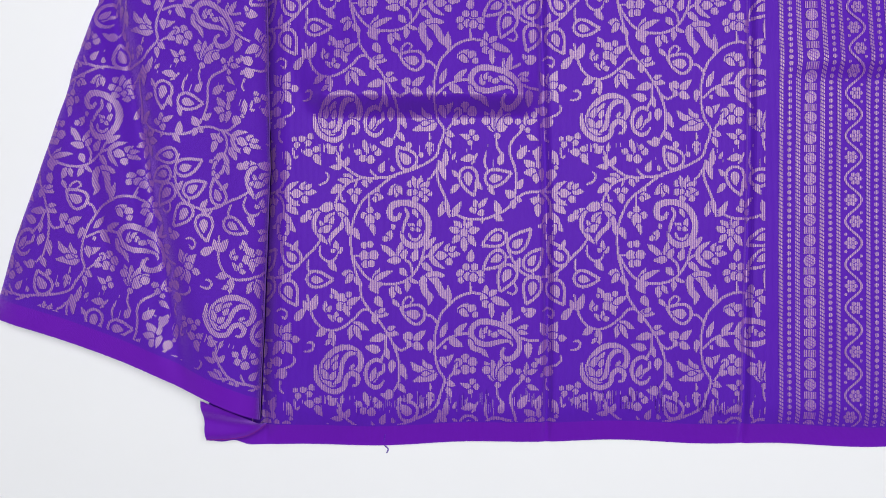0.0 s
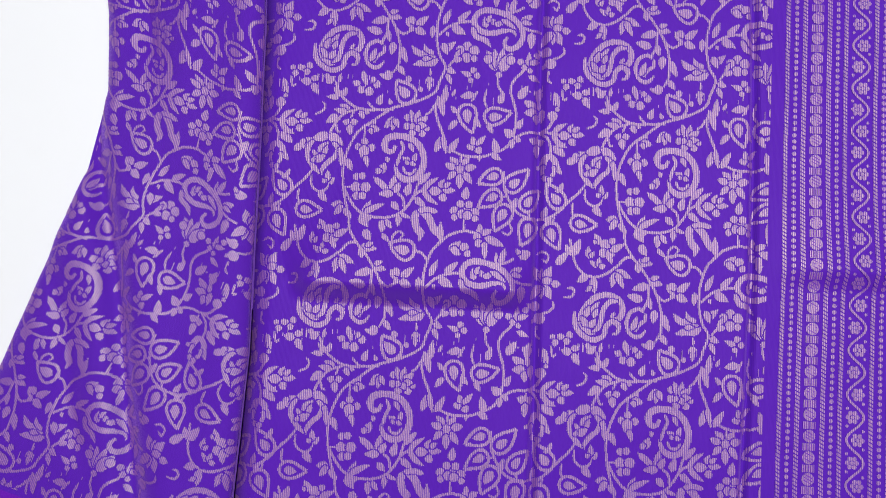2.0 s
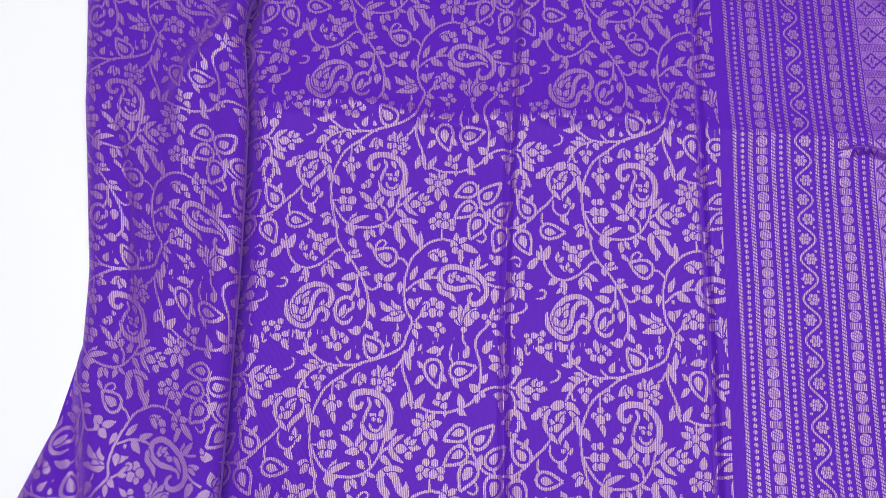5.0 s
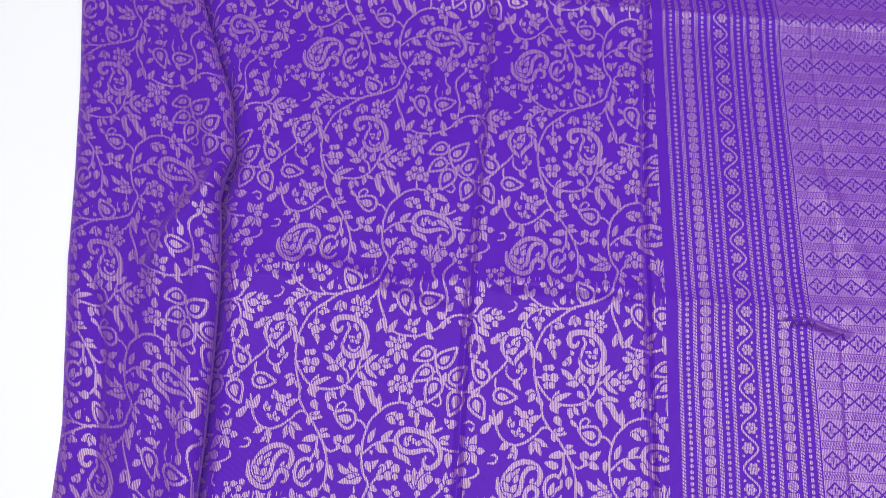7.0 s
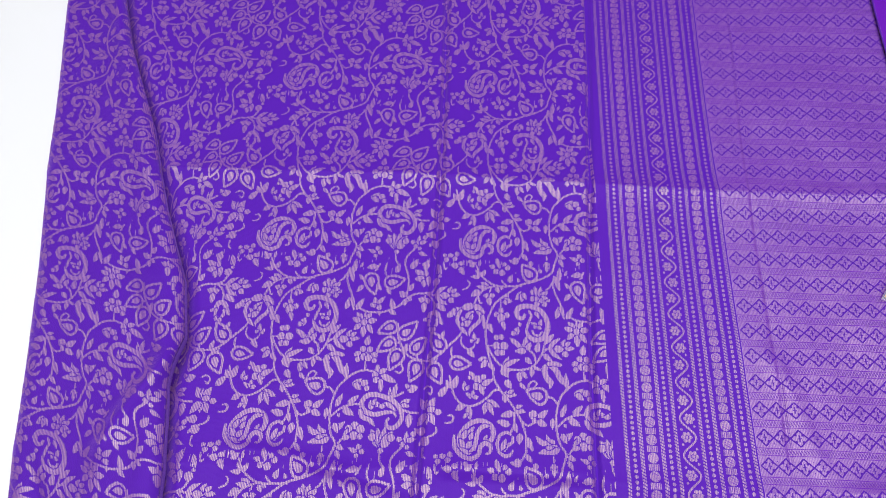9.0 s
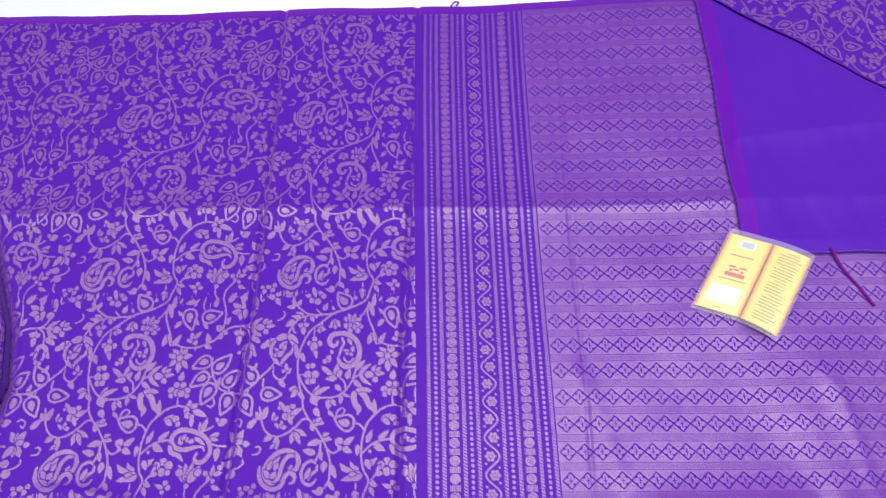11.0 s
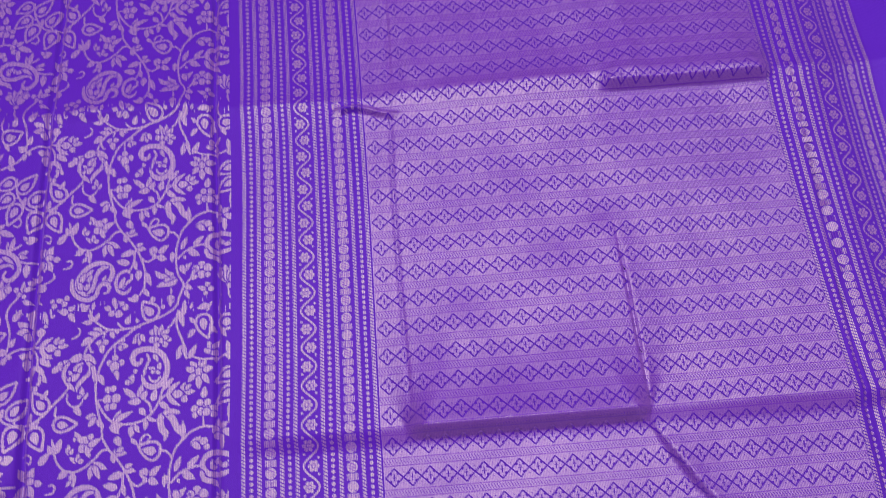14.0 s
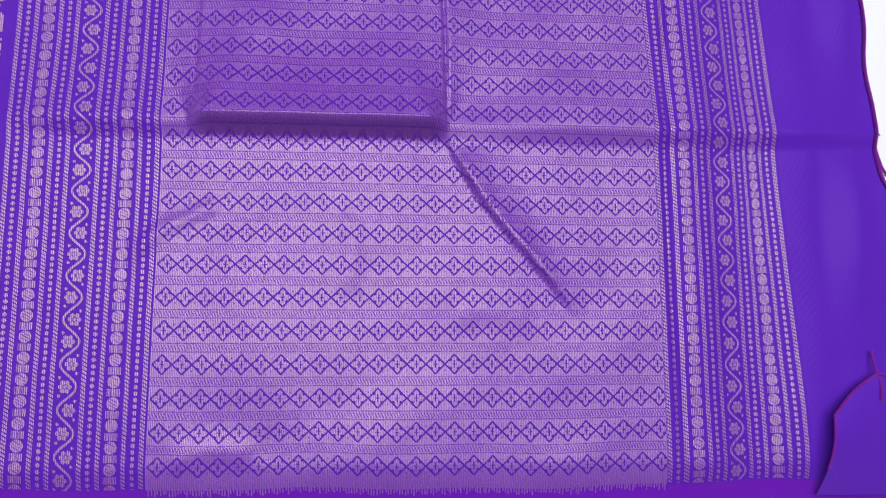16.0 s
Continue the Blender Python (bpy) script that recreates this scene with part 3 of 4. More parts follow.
STEMS = [line(4.6, *p, first=1, last=0.8) for p in PATHS] + [
    line(4.2, *p) for p in (
        ((628, 318), (623, 332)), ((597, 341), (602, 357), (607, 354)), ((649, 344), (649, 366)), ((651, 300), (656, 308), (664, 313)), ((768, 300), (762, 312), (752, 320)), ((618, 452), (636, 452)),
        ((562, 433), (562, 450), (575, 462), (588, 458), (592, 448)), ((541, 458), (540, 474), (547, 483)), ((830, 518), (829, 498)), ((819, 388), (819, 402)), ((951, 344), (950, 358)),
        ((888, 455), (900, 455)), ((938, 478), (943, 489)), ((985, 482), (983, 498)), ((907, 500), (912, 512), (905, 520), (895, 516)), ((990, 628), (991, 638), (982, 646), (970, 650)),
        ((876, 686), (878, 702), (888, 716)), ((858, 710), (855, 728), (860, 742)), ((788, 672), (798, 659), (806, 646)), ((757, 676), (758, 690)), ((592, 708), (597, 722), (604, 732)), ((832, 732), (838, 720), (843, 712)),
        ((560, 328), (573, 322), (577, 312), (571, 305)), ((708, 549), (710, 532), (720, 524), (727, 530), (721, 537)), ((958, 550), (968, 545), (978, 551), (975, 562), (968, 557)), ((1008, 620), (1021, 618), (1026, 608), (1019, 603), (1012, 606)),
        ((965, 670), (964, 685), (971, 693)), ((990, 702), (993, 720), (1000, 716)), ((895, 410), (895, 424)))]
TEARS = ((826, 314, 17, 831, 348, 1), (872, 316, 16, 904, 312, 1), (553, 493, 15, 584, 499, 1), (730, 555, 18, 703, 549, -1), (716, 723, 18, 696, 704, -1), (878, 421, 15, 849, 430, 1), (911, 432, 16, 941, 410, 1),
         (878, 457, 15, 850, 472, 1), (938, 464, 15, 955, 437, -1), (989, 455, 16, 966, 430, -1), (896, 485, 17, 878, 513, 1), (940, 507, 17, 934, 539, -1), (981, 512, 17, 991, 541, 1))
MOTIFS = [
    ("paisley_motif", seated_paisley()), ("paisley_motif", spiral_paisley()), ("paisley_motif", lying_paisley()), ("small_paisley_motif", ring_paisley()), ("peony_motif", peony()), ("star_flower_motif", star_flower()),
    ("star_flower_motif", large_star()), ("grape_motif", grape_flower()), ("clover_motif", six_balls()), ("flower_motif", tall_flower()), ("bell_motif", bell()), ("lotus_motif", side_lotus(1000, 343)),
    ("lotus_motif", side_lotus(780, 452, 1.1)), ("lotus_motif", upright_lotus()), ("lotus_motif", split_lotus()), ("tulip_motif", nodding_tulip()), ("tulip_motif", horned_tulip()), ("berry_motif", berry()),
    ("clover_motif", tailed_clover()), ("clover_motif", winged_clover()), ("flower_motif", bud_flower()), ("flower_motif", ball_flower()), ("flower_motif", branched_balls()),
] + [("teardrop_motif", tear(*row)) for row in TEARS]


def upper_leaves():
    out = petals((602, 296, 579, 296, 9), (603, 294, 590, 279, 9), (606, 294, 613, 278, 10), (669, 306, 675, 288, 12), (692, 304, 688, 294, 8), (621, 316, 602, 309, 10), (617, 322, 593, 318, 10), (600, 327, 580, 343, 13), (640, 317, 656, 322, 9), (638, 318, 646, 332, 10))
    out += petals((623, 340, 609, 339, 12), (623, 340, 636, 337, 12), (622, 343, 624, 362, 12), (655, 346, 668, 334, 11), (656, 347, 676, 350, 12), (657, 348, 662, 358, 9), (703, 327, 682, 346, 14), (701, 328, 696, 350, 11), (699, 328, 708, 344, 9))
    return out + petals((776, 286, 785, 320, 11), (807, 313, 797, 301, 8), (809, 326, 794, 343, 10), (838, 323, 851, 336, 10), (862, 330, 873, 346, 9), (907, 350, 892, 337, 15), (908, 352, 922, 357, 12), (906, 354, 906, 371, 11), (914, 335, 924, 317, 10))


def middle_leaves():
    out = petals((882, 382, 874, 355, 13), (872, 382, 888, 391, 11), (842, 370, 827, 372, 13), (841, 368, 837, 353, 11), (844, 368, 860, 351, 9), (845, 372, 853, 382, 13), (774, 384, 783, 354, 11), (785, 352, 793, 386, 8), (797, 384, 813, 357, 11), (852, 384, 850, 396, 7))
    out += petals((950, 358, 936, 353, 13), (951, 358, 963, 354, 13), (950, 361, 950, 385, 12), (978, 362, 1000, 379, 14), (990, 364, 1000, 356, 7), (1003, 392, 1021, 379, 12), (590, 446, 602, 437, 13), (590, 444, 589, 425, 10), (588, 446, 580, 440, 9), (576, 462, 591, 479, 12))
    return out + petals((620, 482, 599, 484, 13), (620, 484, 606, 501, 12), (622, 490, 637, 506, 10), (655, 498, 668, 474, 10), (657, 496, 691, 479, 9, -0.5), (680, 426, 689, 407, 13), (672, 424, 684, 420, 10), (694, 405, 689, 396, 8), (703, 474, 717, 488, 11), (742, 465, 763, 480, 11), (718, 496, 716, 516, 10), (720, 494, 737, 500, 7), (728, 462, 734, 439, 13))


def lower_leaves():
    out = petals((746, 440, 768, 420, 11), (622, 402, 631, 423, 11, 0.6), (650, 499, 666, 519, 15), (661, 506, 672, 500, 10), (659, 524, 672, 542, 14), (690, 506, 690, 528, 13), (696, 505, 706, 520, 9), (690, 530, 704, 543, 8), (592, 527, 581, 509, 11), (585, 526, 578, 520, 7), (542, 548, 530, 530, 11), (546, 548, 556, 519, 13), (572, 552, 571, 531, 10), (574, 550, 582, 540, 8))
    out += petals((912, 476, 918, 455, 11), (966, 490, 971, 468, 10), (968, 492, 981, 487, 9), (985, 441, 1001, 431, 9), (993, 440, 998, 424, 8), (790, 536, 790, 505, 11), (806, 552, 826, 536, 11), (810, 546, 826, 560, 12), (925, 556, 947, 548, 17), (928, 552, 920, 543, 8), (572, 580, 554, 593, 13), (581, 583, 585, 611, 12), (579, 598, 570, 609, 7))
    return out + petals((590, 566, 574, 556, 9), (590, 566, 590, 549, 9), (591, 566, 602, 562, 9), (618, 574, 614, 599, 11), (620, 569, 647, 582, 11), (622, 574, 634, 600, 10), (604, 540, 613, 559, 10), (656, 552, 684, 556, 13), (664, 552, 678, 545, 8), (660, 572, 655, 553, 10), (679, 585, 702, 590, 11), (681, 581, 696, 577, 8), (677, 592, 649, 601, 13), (669, 618, 641, 611, 13))


def foot_leaves():
    out = petals((678, 612, 683, 634, 9), (690, 634, 687, 656, 13), (702, 640, 715, 668, 12), (722, 603, 709, 589, 13), (723, 600, 722, 588, 9), (728, 601, 749, 584, 12), (726, 607, 746, 616, 13), (758, 600, 757, 623, 10), (776, 597, 788, 569, 10), (801, 590, 823, 571, 10), (791, 600, 816, 613, 14), (782, 610, 786, 618, 7), (778, 646, 799, 627, 11))
    out += petals((866, 541, 868, 563, 10), (890, 573, 887, 552, 8), (894, 571, 902, 543, 10), (912, 588, 933, 574, 12), (914, 586, 932, 590, 8), (932, 605, 932, 633, 14), (957, 642, 944, 634, 8), (992, 566, 1012, 543, 13), (690, 698, 668, 692, 10), (701, 676, 713, 691, 10), (576, 712, 592, 700, 12), (598, 710, 601, 694, 7), (640, 688, 648, 712, 10, 0.6))
    return out + petals((550, 713, 531, 709, 13), (552, 714, 563, 732, 12), (757, 700, 757, 717, 8), (776, 630, 786, 650, 12), (786, 676, 802, 682, 11), (786, 684, 796, 703, 9), (784, 736, 787, 704, 10), (798, 724, 804, 710, 6), (830, 686, 811, 679, 9), (836, 718, 812, 724, 12), (881, 733, 888, 711, 12), (914, 722, 931, 699, 14), (948, 726, 953, 699, 12), (960, 660, 954, 667, 7), (977, 708, 986, 733, 9))


def buds():
    out = balls((975, 310, 9), (983, 298, 4), (684, 692, 8), (545, 683, 6), (534, 688, 5), (541, 694, 6), (577, 700, 5), (555, 705, 6), (630, 710, 6), (638, 721, 7), (652, 723, 8), (665, 710, 7), (658, 702, 5), (720, 698, 6), (757, 697, 6), (742, 715, 5))
    return out + balls((833, 676, 6), (840, 685, 6), (829, 694, 5), (968, 658, 10), (992, 688, 5), (1005, 687, 6), (997, 697, 6), (832, 545, 8), (838, 556, 6), (960, 638, 9), (719, 592, 7), (720, 608, 5), (803, 607, 6), (598, 290, 6), (660, 506, 7), (950, 712, 8))


SMALL = [upper_leaves(), middle_leaves(), lower_leaves(), foot_leaves(), buds()]
# slipped threads: short upright floats that return in each repeat
random.seed(4)
for k in range(46):
    bx, by, n = 540 + 474 * random.random(), 694 + 34 * random.random() ** 1.4, 4 + 10 * random.random()
    SMALL.append([(np.array([(bx - 1.0, -by), (bx + 1.0, -by), (bx + 1.0, -by - n), (bx - 1.0, -by - n)]), [(0, 1, 2, 3)])])


def cells_of(shapes, apart=True):
    """The crossings of warp and weft that lie under flat shapes: whole numbers, column and row.
    Each shape keeps a line of bare ground to those drawn before it."""
    lit = set()
    for v, f in on_cloth(shapes):
        one = set()
        for q in f:
            for t in ((0, 1, 2), (0, 2, 3)) if len(q) == 4 else ((0, 1, 2),):
                a, b, c = v[q[t[0]]], v[q[t[1]]], v[q[t[2]]]
                area = (b[0] - a[0]) * (c[1] - a[1]) - (b[1] - a[1]) * (c[0] - a[0])
                if abs(area) < 1e-10:
                    continue
                lo = np.floor(np.minimum(np.minimum(a, b), c) / (CX, CY) - (1.0, 0.5)).astype(int)
                hi = np.ceil(np.maximum(np.maximum(a, b), c) / (CX, CY) - (1.0, 0.5)).astype(int) + 1
                i, j = np.meshgrid(np.arange(lo[0], hi[0]), np.arange(lo[1], hi[1]))
                x, y = (i + 1.0) * CX, (j + 0.5) * CY
                k0 = ((b[0] - a[0]) * (y - a[1]) - (b[1] - a[1]) * (x - a[0])) / area
                k1 = ((c[0] - b[0]) * (y - b[1]) - (c[1] - b[1]) * (x - b[0])) / area
                k2 = ((a[0] - c[0]) * (y - c[1]) - (a[1] - c[1]) * (x - c[0])) / area
                hit = (k0 >= -1e-6) & (k1 >= -1e-6) & (k2 >= -1e-6)
                one.update(zip(i[hit].tolist(), j[hit].tolist()))
        if apart:
            lit -= {(i + p, j + q) for i, j in one for p in (-1, 0, 1) for q in (-1, 0, 1)}
        lit |= one
    return np.array(sorted(lit))


def weave(name, cells, lay, mat, parent, bounds, label="", kind="", keep=None, lift=0.00035):
    """Raised metal thread over the given crossings: one mesh with the stepped outline of the weave."""
    x, y = (cells[:, 0] + 1.0) * CX, (cells[:, 1] + 0.5) * CY
    inside = (x > bounds[0]) & (x < bounds[1]) & (y > bounds[2]) & (y < bounds[3])
    if keep is not None:
        inside &= keep(x, y)
    cells = cells[inside]
    if len(cells) < 2:
        return None
    corners = np.concatenate([cells, cells + (1, 0), cells + (1, 1), cells + (0, 1)])
    points, where = np.unique(corners, axis=0, return_inverse=True)
    faces = where.reshape(4, -1).T
    uv = np.stack([(points[:, 0] + 0.5) * CX, points[:, 1] * CY], -1)
    return build(name, uv, faces, lay, mat, parent, lift, label, kind)


MOTIF_CELLS = [(name, cells_of(shape)) for name, shape in MOTIFS]
STEM_CELLS = np.unique(np.concatenate([cells_of(s, False) for s in STEMS]), axis=0)
LEAF_CELLS = np.unique(np.concatenate([cells_of(s) for s in SMALL]), axis=0)

# ---- the saree ----
saree = tagged(new("saree"), "violet silk saree with silver-rose brocade, spread on a white board", "saree")


def cloth_part(name, u0, u1, v0, v1, mat, label=""):
    """A rectangle of the cloth, with closer lines of points along its creases."""
    us = [np.linspace(u0, u1, max(2, int((u1 - u0) / 0.0028)))]
    for c in (0.072, 0.226, 0.388, 0.581, 0.7660):
        near = c + np.arange(-0.0085, 0.0086, 0.0008)
        us.append(near[(near > u0) & (near < u1)])
    us = np.unique(np.round(np.concatenate(us), 5))
    vs = [np.linspace(v0, v1, max(2, int((v1 - v0) / 0.0028)))]
    for c in (0.098, 0.128, 0.426, 0.437, 0.725):
        near = c + np.arange(-0.010, 0.0101, 0.0009)
        vs.append(near[(near > v0) & (near < v1)])
    vs = np.unique(np.round(np.concatenate(vs), 5))
    uu, vv = np.meshgrid(us, vs)
    k = np.arange(uu.size).reshape(uu.shape)
    f = np.stack([k[:-1, :-1], k[:-1, 1:], k[1:, 1:], k[1:, :-1]], -1).reshape(-1, 4).tolist()
    return build(name, np.stack([uu.ravel(), vv.ravel()], -1), f, lay_main, mat, saree, 0.0, label)


body = cloth_part("body_cloth", X_LEFT, X_BODY + 0.006, Y_SELV0, Y_SELV1, M_SILK, "violet silk body woven with trailing vines")


def brocade(parent, lay, bounds, columns, rows, keep=None):
    """The repeat laid over one layer of cloth: each large motif a piece, the vines and leaves joined."""
    u0, u1, v0, v1 = bounds
    shifts = [np.array([i * NX, j * NY]) for i in columns for j in rows]
    for o in shifts:
        for name, cells in MOTIF_CELLS:
            c = (cells.mean(0) + o) * (CX, CY)
            if u0 - 0.03 < c[0] < u1 + 0.03 and v0 - 0.03 < c[1] < v1 + 0.03:
                weave(name, cells + o, lay, M_ZARI, parent, bounds, keep=keep)
    for name, cells, label, lift in (("vine_pattern", STEM_CELLS, "silver-rose woven vine stems", 0.00031), ("leaf_pattern", LEAF_CELLS, "small silver-rose woven leaves and florets", 0.00039)):
        weave(name, np.unique(np.concatenate([cells + o for o in shifts]), axis=0), lay, M_ZARI, parent, bounds, label, "stuff", keep, lift)


brocade(body, lay_main, (X_LEFT + 0.01, X_BODY, Y_SELV0 + 0.001, Y_SELV1 - 0.001), range(-2, 3), range(-2, 7), lambda u, v: (u > -0.152) | (v > 0.22))

# the gathered layer
ss, ww = np.meshgrid(np.r_[np.linspace(0, 0.1, 14)[:-1], np.linspace(0.1, 0.88, 50)[:-1], np.linspace(0.88, 1.0, 14)], np.linspace(0, 1, 360))
flap_uv = np.stack([ss.ravel(), ww.ravel()], -1)
ni, nj = ww.shape
ii = np.arange(ni * nj).reshape(ni, nj)
ff = np.stack([ii[:-1, 1:], ii[:-1, :-1], ii[1:, :-1], ii[1:, 1:]], -1).reshape(-1, 4)
sel = flap_uv[:, 1][ff].mean(1) < 0.0135
sel2 = flap_uv[:, 1][ff].mean(1) > 0.988


def flap_piece(name, faces, mat, label):
    used, inv = np.unique(faces, return_inverse=True)
    return build(name, flap_uv[used], inv.reshape(-1, 4).tolist(), lay_flap_sv, mat, saree, 0.0, label)


flap = flap_piece("gathered_layer", ff[~sel & ~sel2], M_SILK, "gathered fold of the brocade silk lying over the body")
flap_piece("gathered_selvage", ff[sel], M_SELV, "plain magenta-violet selvage of the gathered fold")
flap_piece("gathered_selvage", ff[sel2], M_SELV, "plain magenta-violet selvage of the gathered fold")


def on_flap(u, v):
    s = flap_s(u, v)[0]
    return (s > 0.012) & (s < 0.984)


brocade(flap, lay_flap, (-0.268, 0.0, Y_SELV0 - 0.006, Y_SELV1 - 0.012), range(-2, 2), range(-2, 7), on_flap)


cloth_part("selvage", X_LEFT, X_END, Y_LOW, Y_SELV0, M_SELV, "plain magenta-violet selvage along the lower edge")
cloth_part("selvage", X_LEFT, X_END, Y_SELV1, Y_HIGH, M_SELV, "plain magenta-violet selvage along the upper edge")

# ---- woven borders on both sides of the end piece ----
B0, B1, P0, P1, Q1 = X_BODY + 0.006, 0.3640, 0.3640, 0.7545, 0.8700
border_a = cloth_part("border_cloth", B0, B1, Y_SELV0, Y_SELV1, M_SILK, "violet border woven with rows of ropes, dots and flowers")
border_b = cloth_part("border_cloth", P1, Q1, Y_SELV0, Y_SELV1, M_SILK, "violet border woven with rows of ropes, dots and flowers")
end_piece = cloth_part("plain_end", Q1, X_END, Y_SELV0, Y_SELV1, M_BACK, "plain violet end with a tasselled edge")
pallu = cloth_part("pallu_cloth", P0, P1, Y_SELV0, Y_SELV1, M_TISSUE, "rose-violet tissue woven with rows of diamonds")


def column(name, shapes, centre, parent, label, mat=M_ZARI, up=0.0):
    bag = Bag()
    for s in shapes:
        bag.add(s)
    bag.h = [h + up for h in bag.h]
    bag.lay(name, lay_main, mat, parent, (centre - 0.009, centre + 0.009, Y_SELV0 + 0.001, Y_SELV1 - 0.001), label)


def quad(a, b, c, d):
    return [(np.array([a, b, c, d], float), [(0, 1, 2, 3)])]


VS = np.arange(Y_SELV0, Y_SELV1, 0.0028)


def rope(cx):
    return [quad((cx - 0.0017, v + 0.0018), (cx + 0.0017, v), (cx + 0.0017, v + 0.0019), (cx - 0.0017, v + 0.0037)) for v in VS]


def dots(cx):
    return [disc(cx, v, 0.0017, 7) for v in np.arange(Y_SELV0, Y_SELV1, 0.0046)]


def medallions(cx):
    out = []
    for v in np.arange(Y_SELV0, Y_SELV1, 0.0154):
        out.append(disc(cx, v, 0.0046, 12))
        y = v + 0.0077
        out.append(quad((cx - 0.0046, y - 0.0026), (cx + 0.0046, y - 0.0026), (cx + 0.0046, y + 0.0026), (cx - 0.0046, y + 0.0026)))
    return out


def medallion_lines(cx):
    out = []
    for v in np.arange(Y_SELV0, Y_SELV1, 0.0154):
        for g in (-1, 0, 1):
            o = g * 0.0022
            out.append(quad((cx - 0.0030, v + o + 0.0013), (cx - 0.0028, v + o + 0.0018), (cx + 0.0030, v + o - 0.0011), (cx + 0.0028, v + o - 0.0016)))
        for g in (-2, -1, 0, 1, 2):
            o = cx + g * 0.0018
            out.append(quad((o - 0.00022, v + 0.0053), (o + 0.00022, v + 0.0053), (o + 0.00022, v + 0.0101), (o - 0.00022, v + 0.0101)))
    return out


def flower_wave(cx):
    vv = np.arange(Y_SELV0, Y_SELV1, 0.0016)
    mid = np.stack([cx + 0.0062 * np.sin(2 * np.pi * (vv - Y_SELV0) / 0.0322), vv], -1)
    out = [strip(mid, np.full(len(mid), 0.00085))]
    for k, v in enumerate(np.arange(Y_SELV0 + 0.00805, Y_SELV1, 0.0161)):
        side = -1 if k % 2 == 0 else 1
        fx = cx + side * 0.0018
        out.append(disc(fx, v, 0.0015, 7))
        out += [disc(fx + 0.0033 * math.cos(g * math.pi / 3), v + 0.0033 * math.sin(g * math.pi / 3), 0.00175, 7) for g in range(6)]
        out += [disc(cx + side * 0.0058, v + e * 0.0064, 0.0012, 6) for e in (-1, 1)]
    return out


for parent, centre in ((border_a, 0.3062), (border_b, 0.8112)):
    column("flower_wave", flower_wave(centre), centre, parent, "woven wave with small flowers")
    for side in (-1, 1):
        for off in (0.0112, 0.0237, 0.0420, 0.0548):
            column("rope_stripe", rope(centre + side * off), centre + side * off, parent, "slanting woven rope stripe")
        for off in (0.0174, 0.0485):
            column("dot_stripe", dots(centre + side * off), centre + side * off, parent, "row of woven dots")
        column("medallion_stripe", medallions(centre + side * 0.0328), centre + side * 0.0328, parent, "row of woven medallions and bars")
        column("medallion_vein_line", medallion_lines(centre + side * 0.0328), centre + side * 0.0328, parent, "violet lines across the medallions", M_HATCH, 0.0003)

# rows of diamonds on the end piece
ROW, DIA = 0.02425, 0.01450
rows_v = np.arange(-0.1245, Y_SELV1 - 0.004, ROW)
for v in rows_v:
    bag = Bag()
    for k in range(int((P1 - P0) / DIA) + 1):
        cx = P0 + 0.0085 + k * DIA
        a, b = 0.0068, 0.0071
        for x0, y0, x1, y1 in ((-a, 0, 0, b), (0, b, a, 0), (a, 0, 0, -b), (0, -b, -a, 0)):
            mid = np.array([(cx + x0 * 1.06, v + y0 * 1.0), (cx + (x0 + x1) / 2, v + (y0 + y1) / 2), (cx + x1 * 1.06, v + y1 * 1.0)])
            bag.add(strip(mid, np.full(3, 0.00060)))
        bag.add(quad((cx - 0.0004, v - 0.0028), (cx + 0.0004, v - 0.0028), (cx + 0.0004, v + 0.0028), (cx - 0.0004, v + 0.0028)))
        bag.add(quad((cx - 0.0017, v - 0.0003), (cx + 0.0017, v - 0.0003), (cx + 0.0017, v + 0.0003), (cx - 0.0017, v + 0.0003)))
        for g in (-1, 1):
            bag.add(disc(cx + DIA / 2, v + g * 0.0044, 0.00050, 5))
        for e in (-1, 1):
            for g in (-1, 1):
                bag.add(disc(cx + e * 0.0030, v + g * 0.0031, 0.00125, 6))
    bag.lay("diamond_chain", lay_main, M_LINE, pallu, (P0, P1, Y_SELV0 + 0.001, Y_SELV1 - 0.001))
    bag = Bag()
    y = v + ROW / 2
    x = P0
    while x < P1:
        bag.add(quad((x, y + 0.0020), (x + 0.0006, y + 0.0020), (x + 0.0026, y - 0.0020), (x + 0.0020, y - 0.0020)))
        x += 0.0023
    for g in (-0.0030, 0.0030):
        mid = np.stack([np.linspace(P0, P1, 130), np.full(130, y + g)], -1)
        bag.add(strip(mid, np.full(130, 0.00030)))
    bag.lay("hatched_band", lay_main, M_HATCH, pallu, (P0, P1, Y_SELV0 + 0.001, Y_SELV1 - 0.001))

# loose floats of the weave: short upright threads in the body and at the foot of the end piece
random.seed(21)
bright, ground_floats, foot = Bag(), Bag(), Bag()


def bar(x, y, w, h):
    return quad((x - w / 2, y), (x + w / 2, y), (x + w / 2, y + h), (x - w / 2, y + h))


for k in range(46):
    cx, cy = -0.10 + 0.32 * random.random(), random.choice((-0.136, -0.134, -0.130)) + 0.006 * random.random()
    for m in range(random.randint(2, 5)):
        (bright if random.random() < 0.6 else ground_floats).add(bar(cx + 0.0014 * m, cy + 0.003 * random.random(), 0.00055, 0.003 + 0.008 * random.random()))
ground_floats.h = [h + 0.0007 for h in ground_floats.h]
body_bounds = (X_LEFT, X_BODY, Y_SELV0 + 0.001, Y_SELV1)
bright.lay("float_threads", lay_main, M_ZARI, body, body_bounds, "short loose silver-rose floats", "stuff")
ground_floats.lay("float_threads", lay_main, M_SILK, body, body_bounds, "short loose violet floats", "stuff")
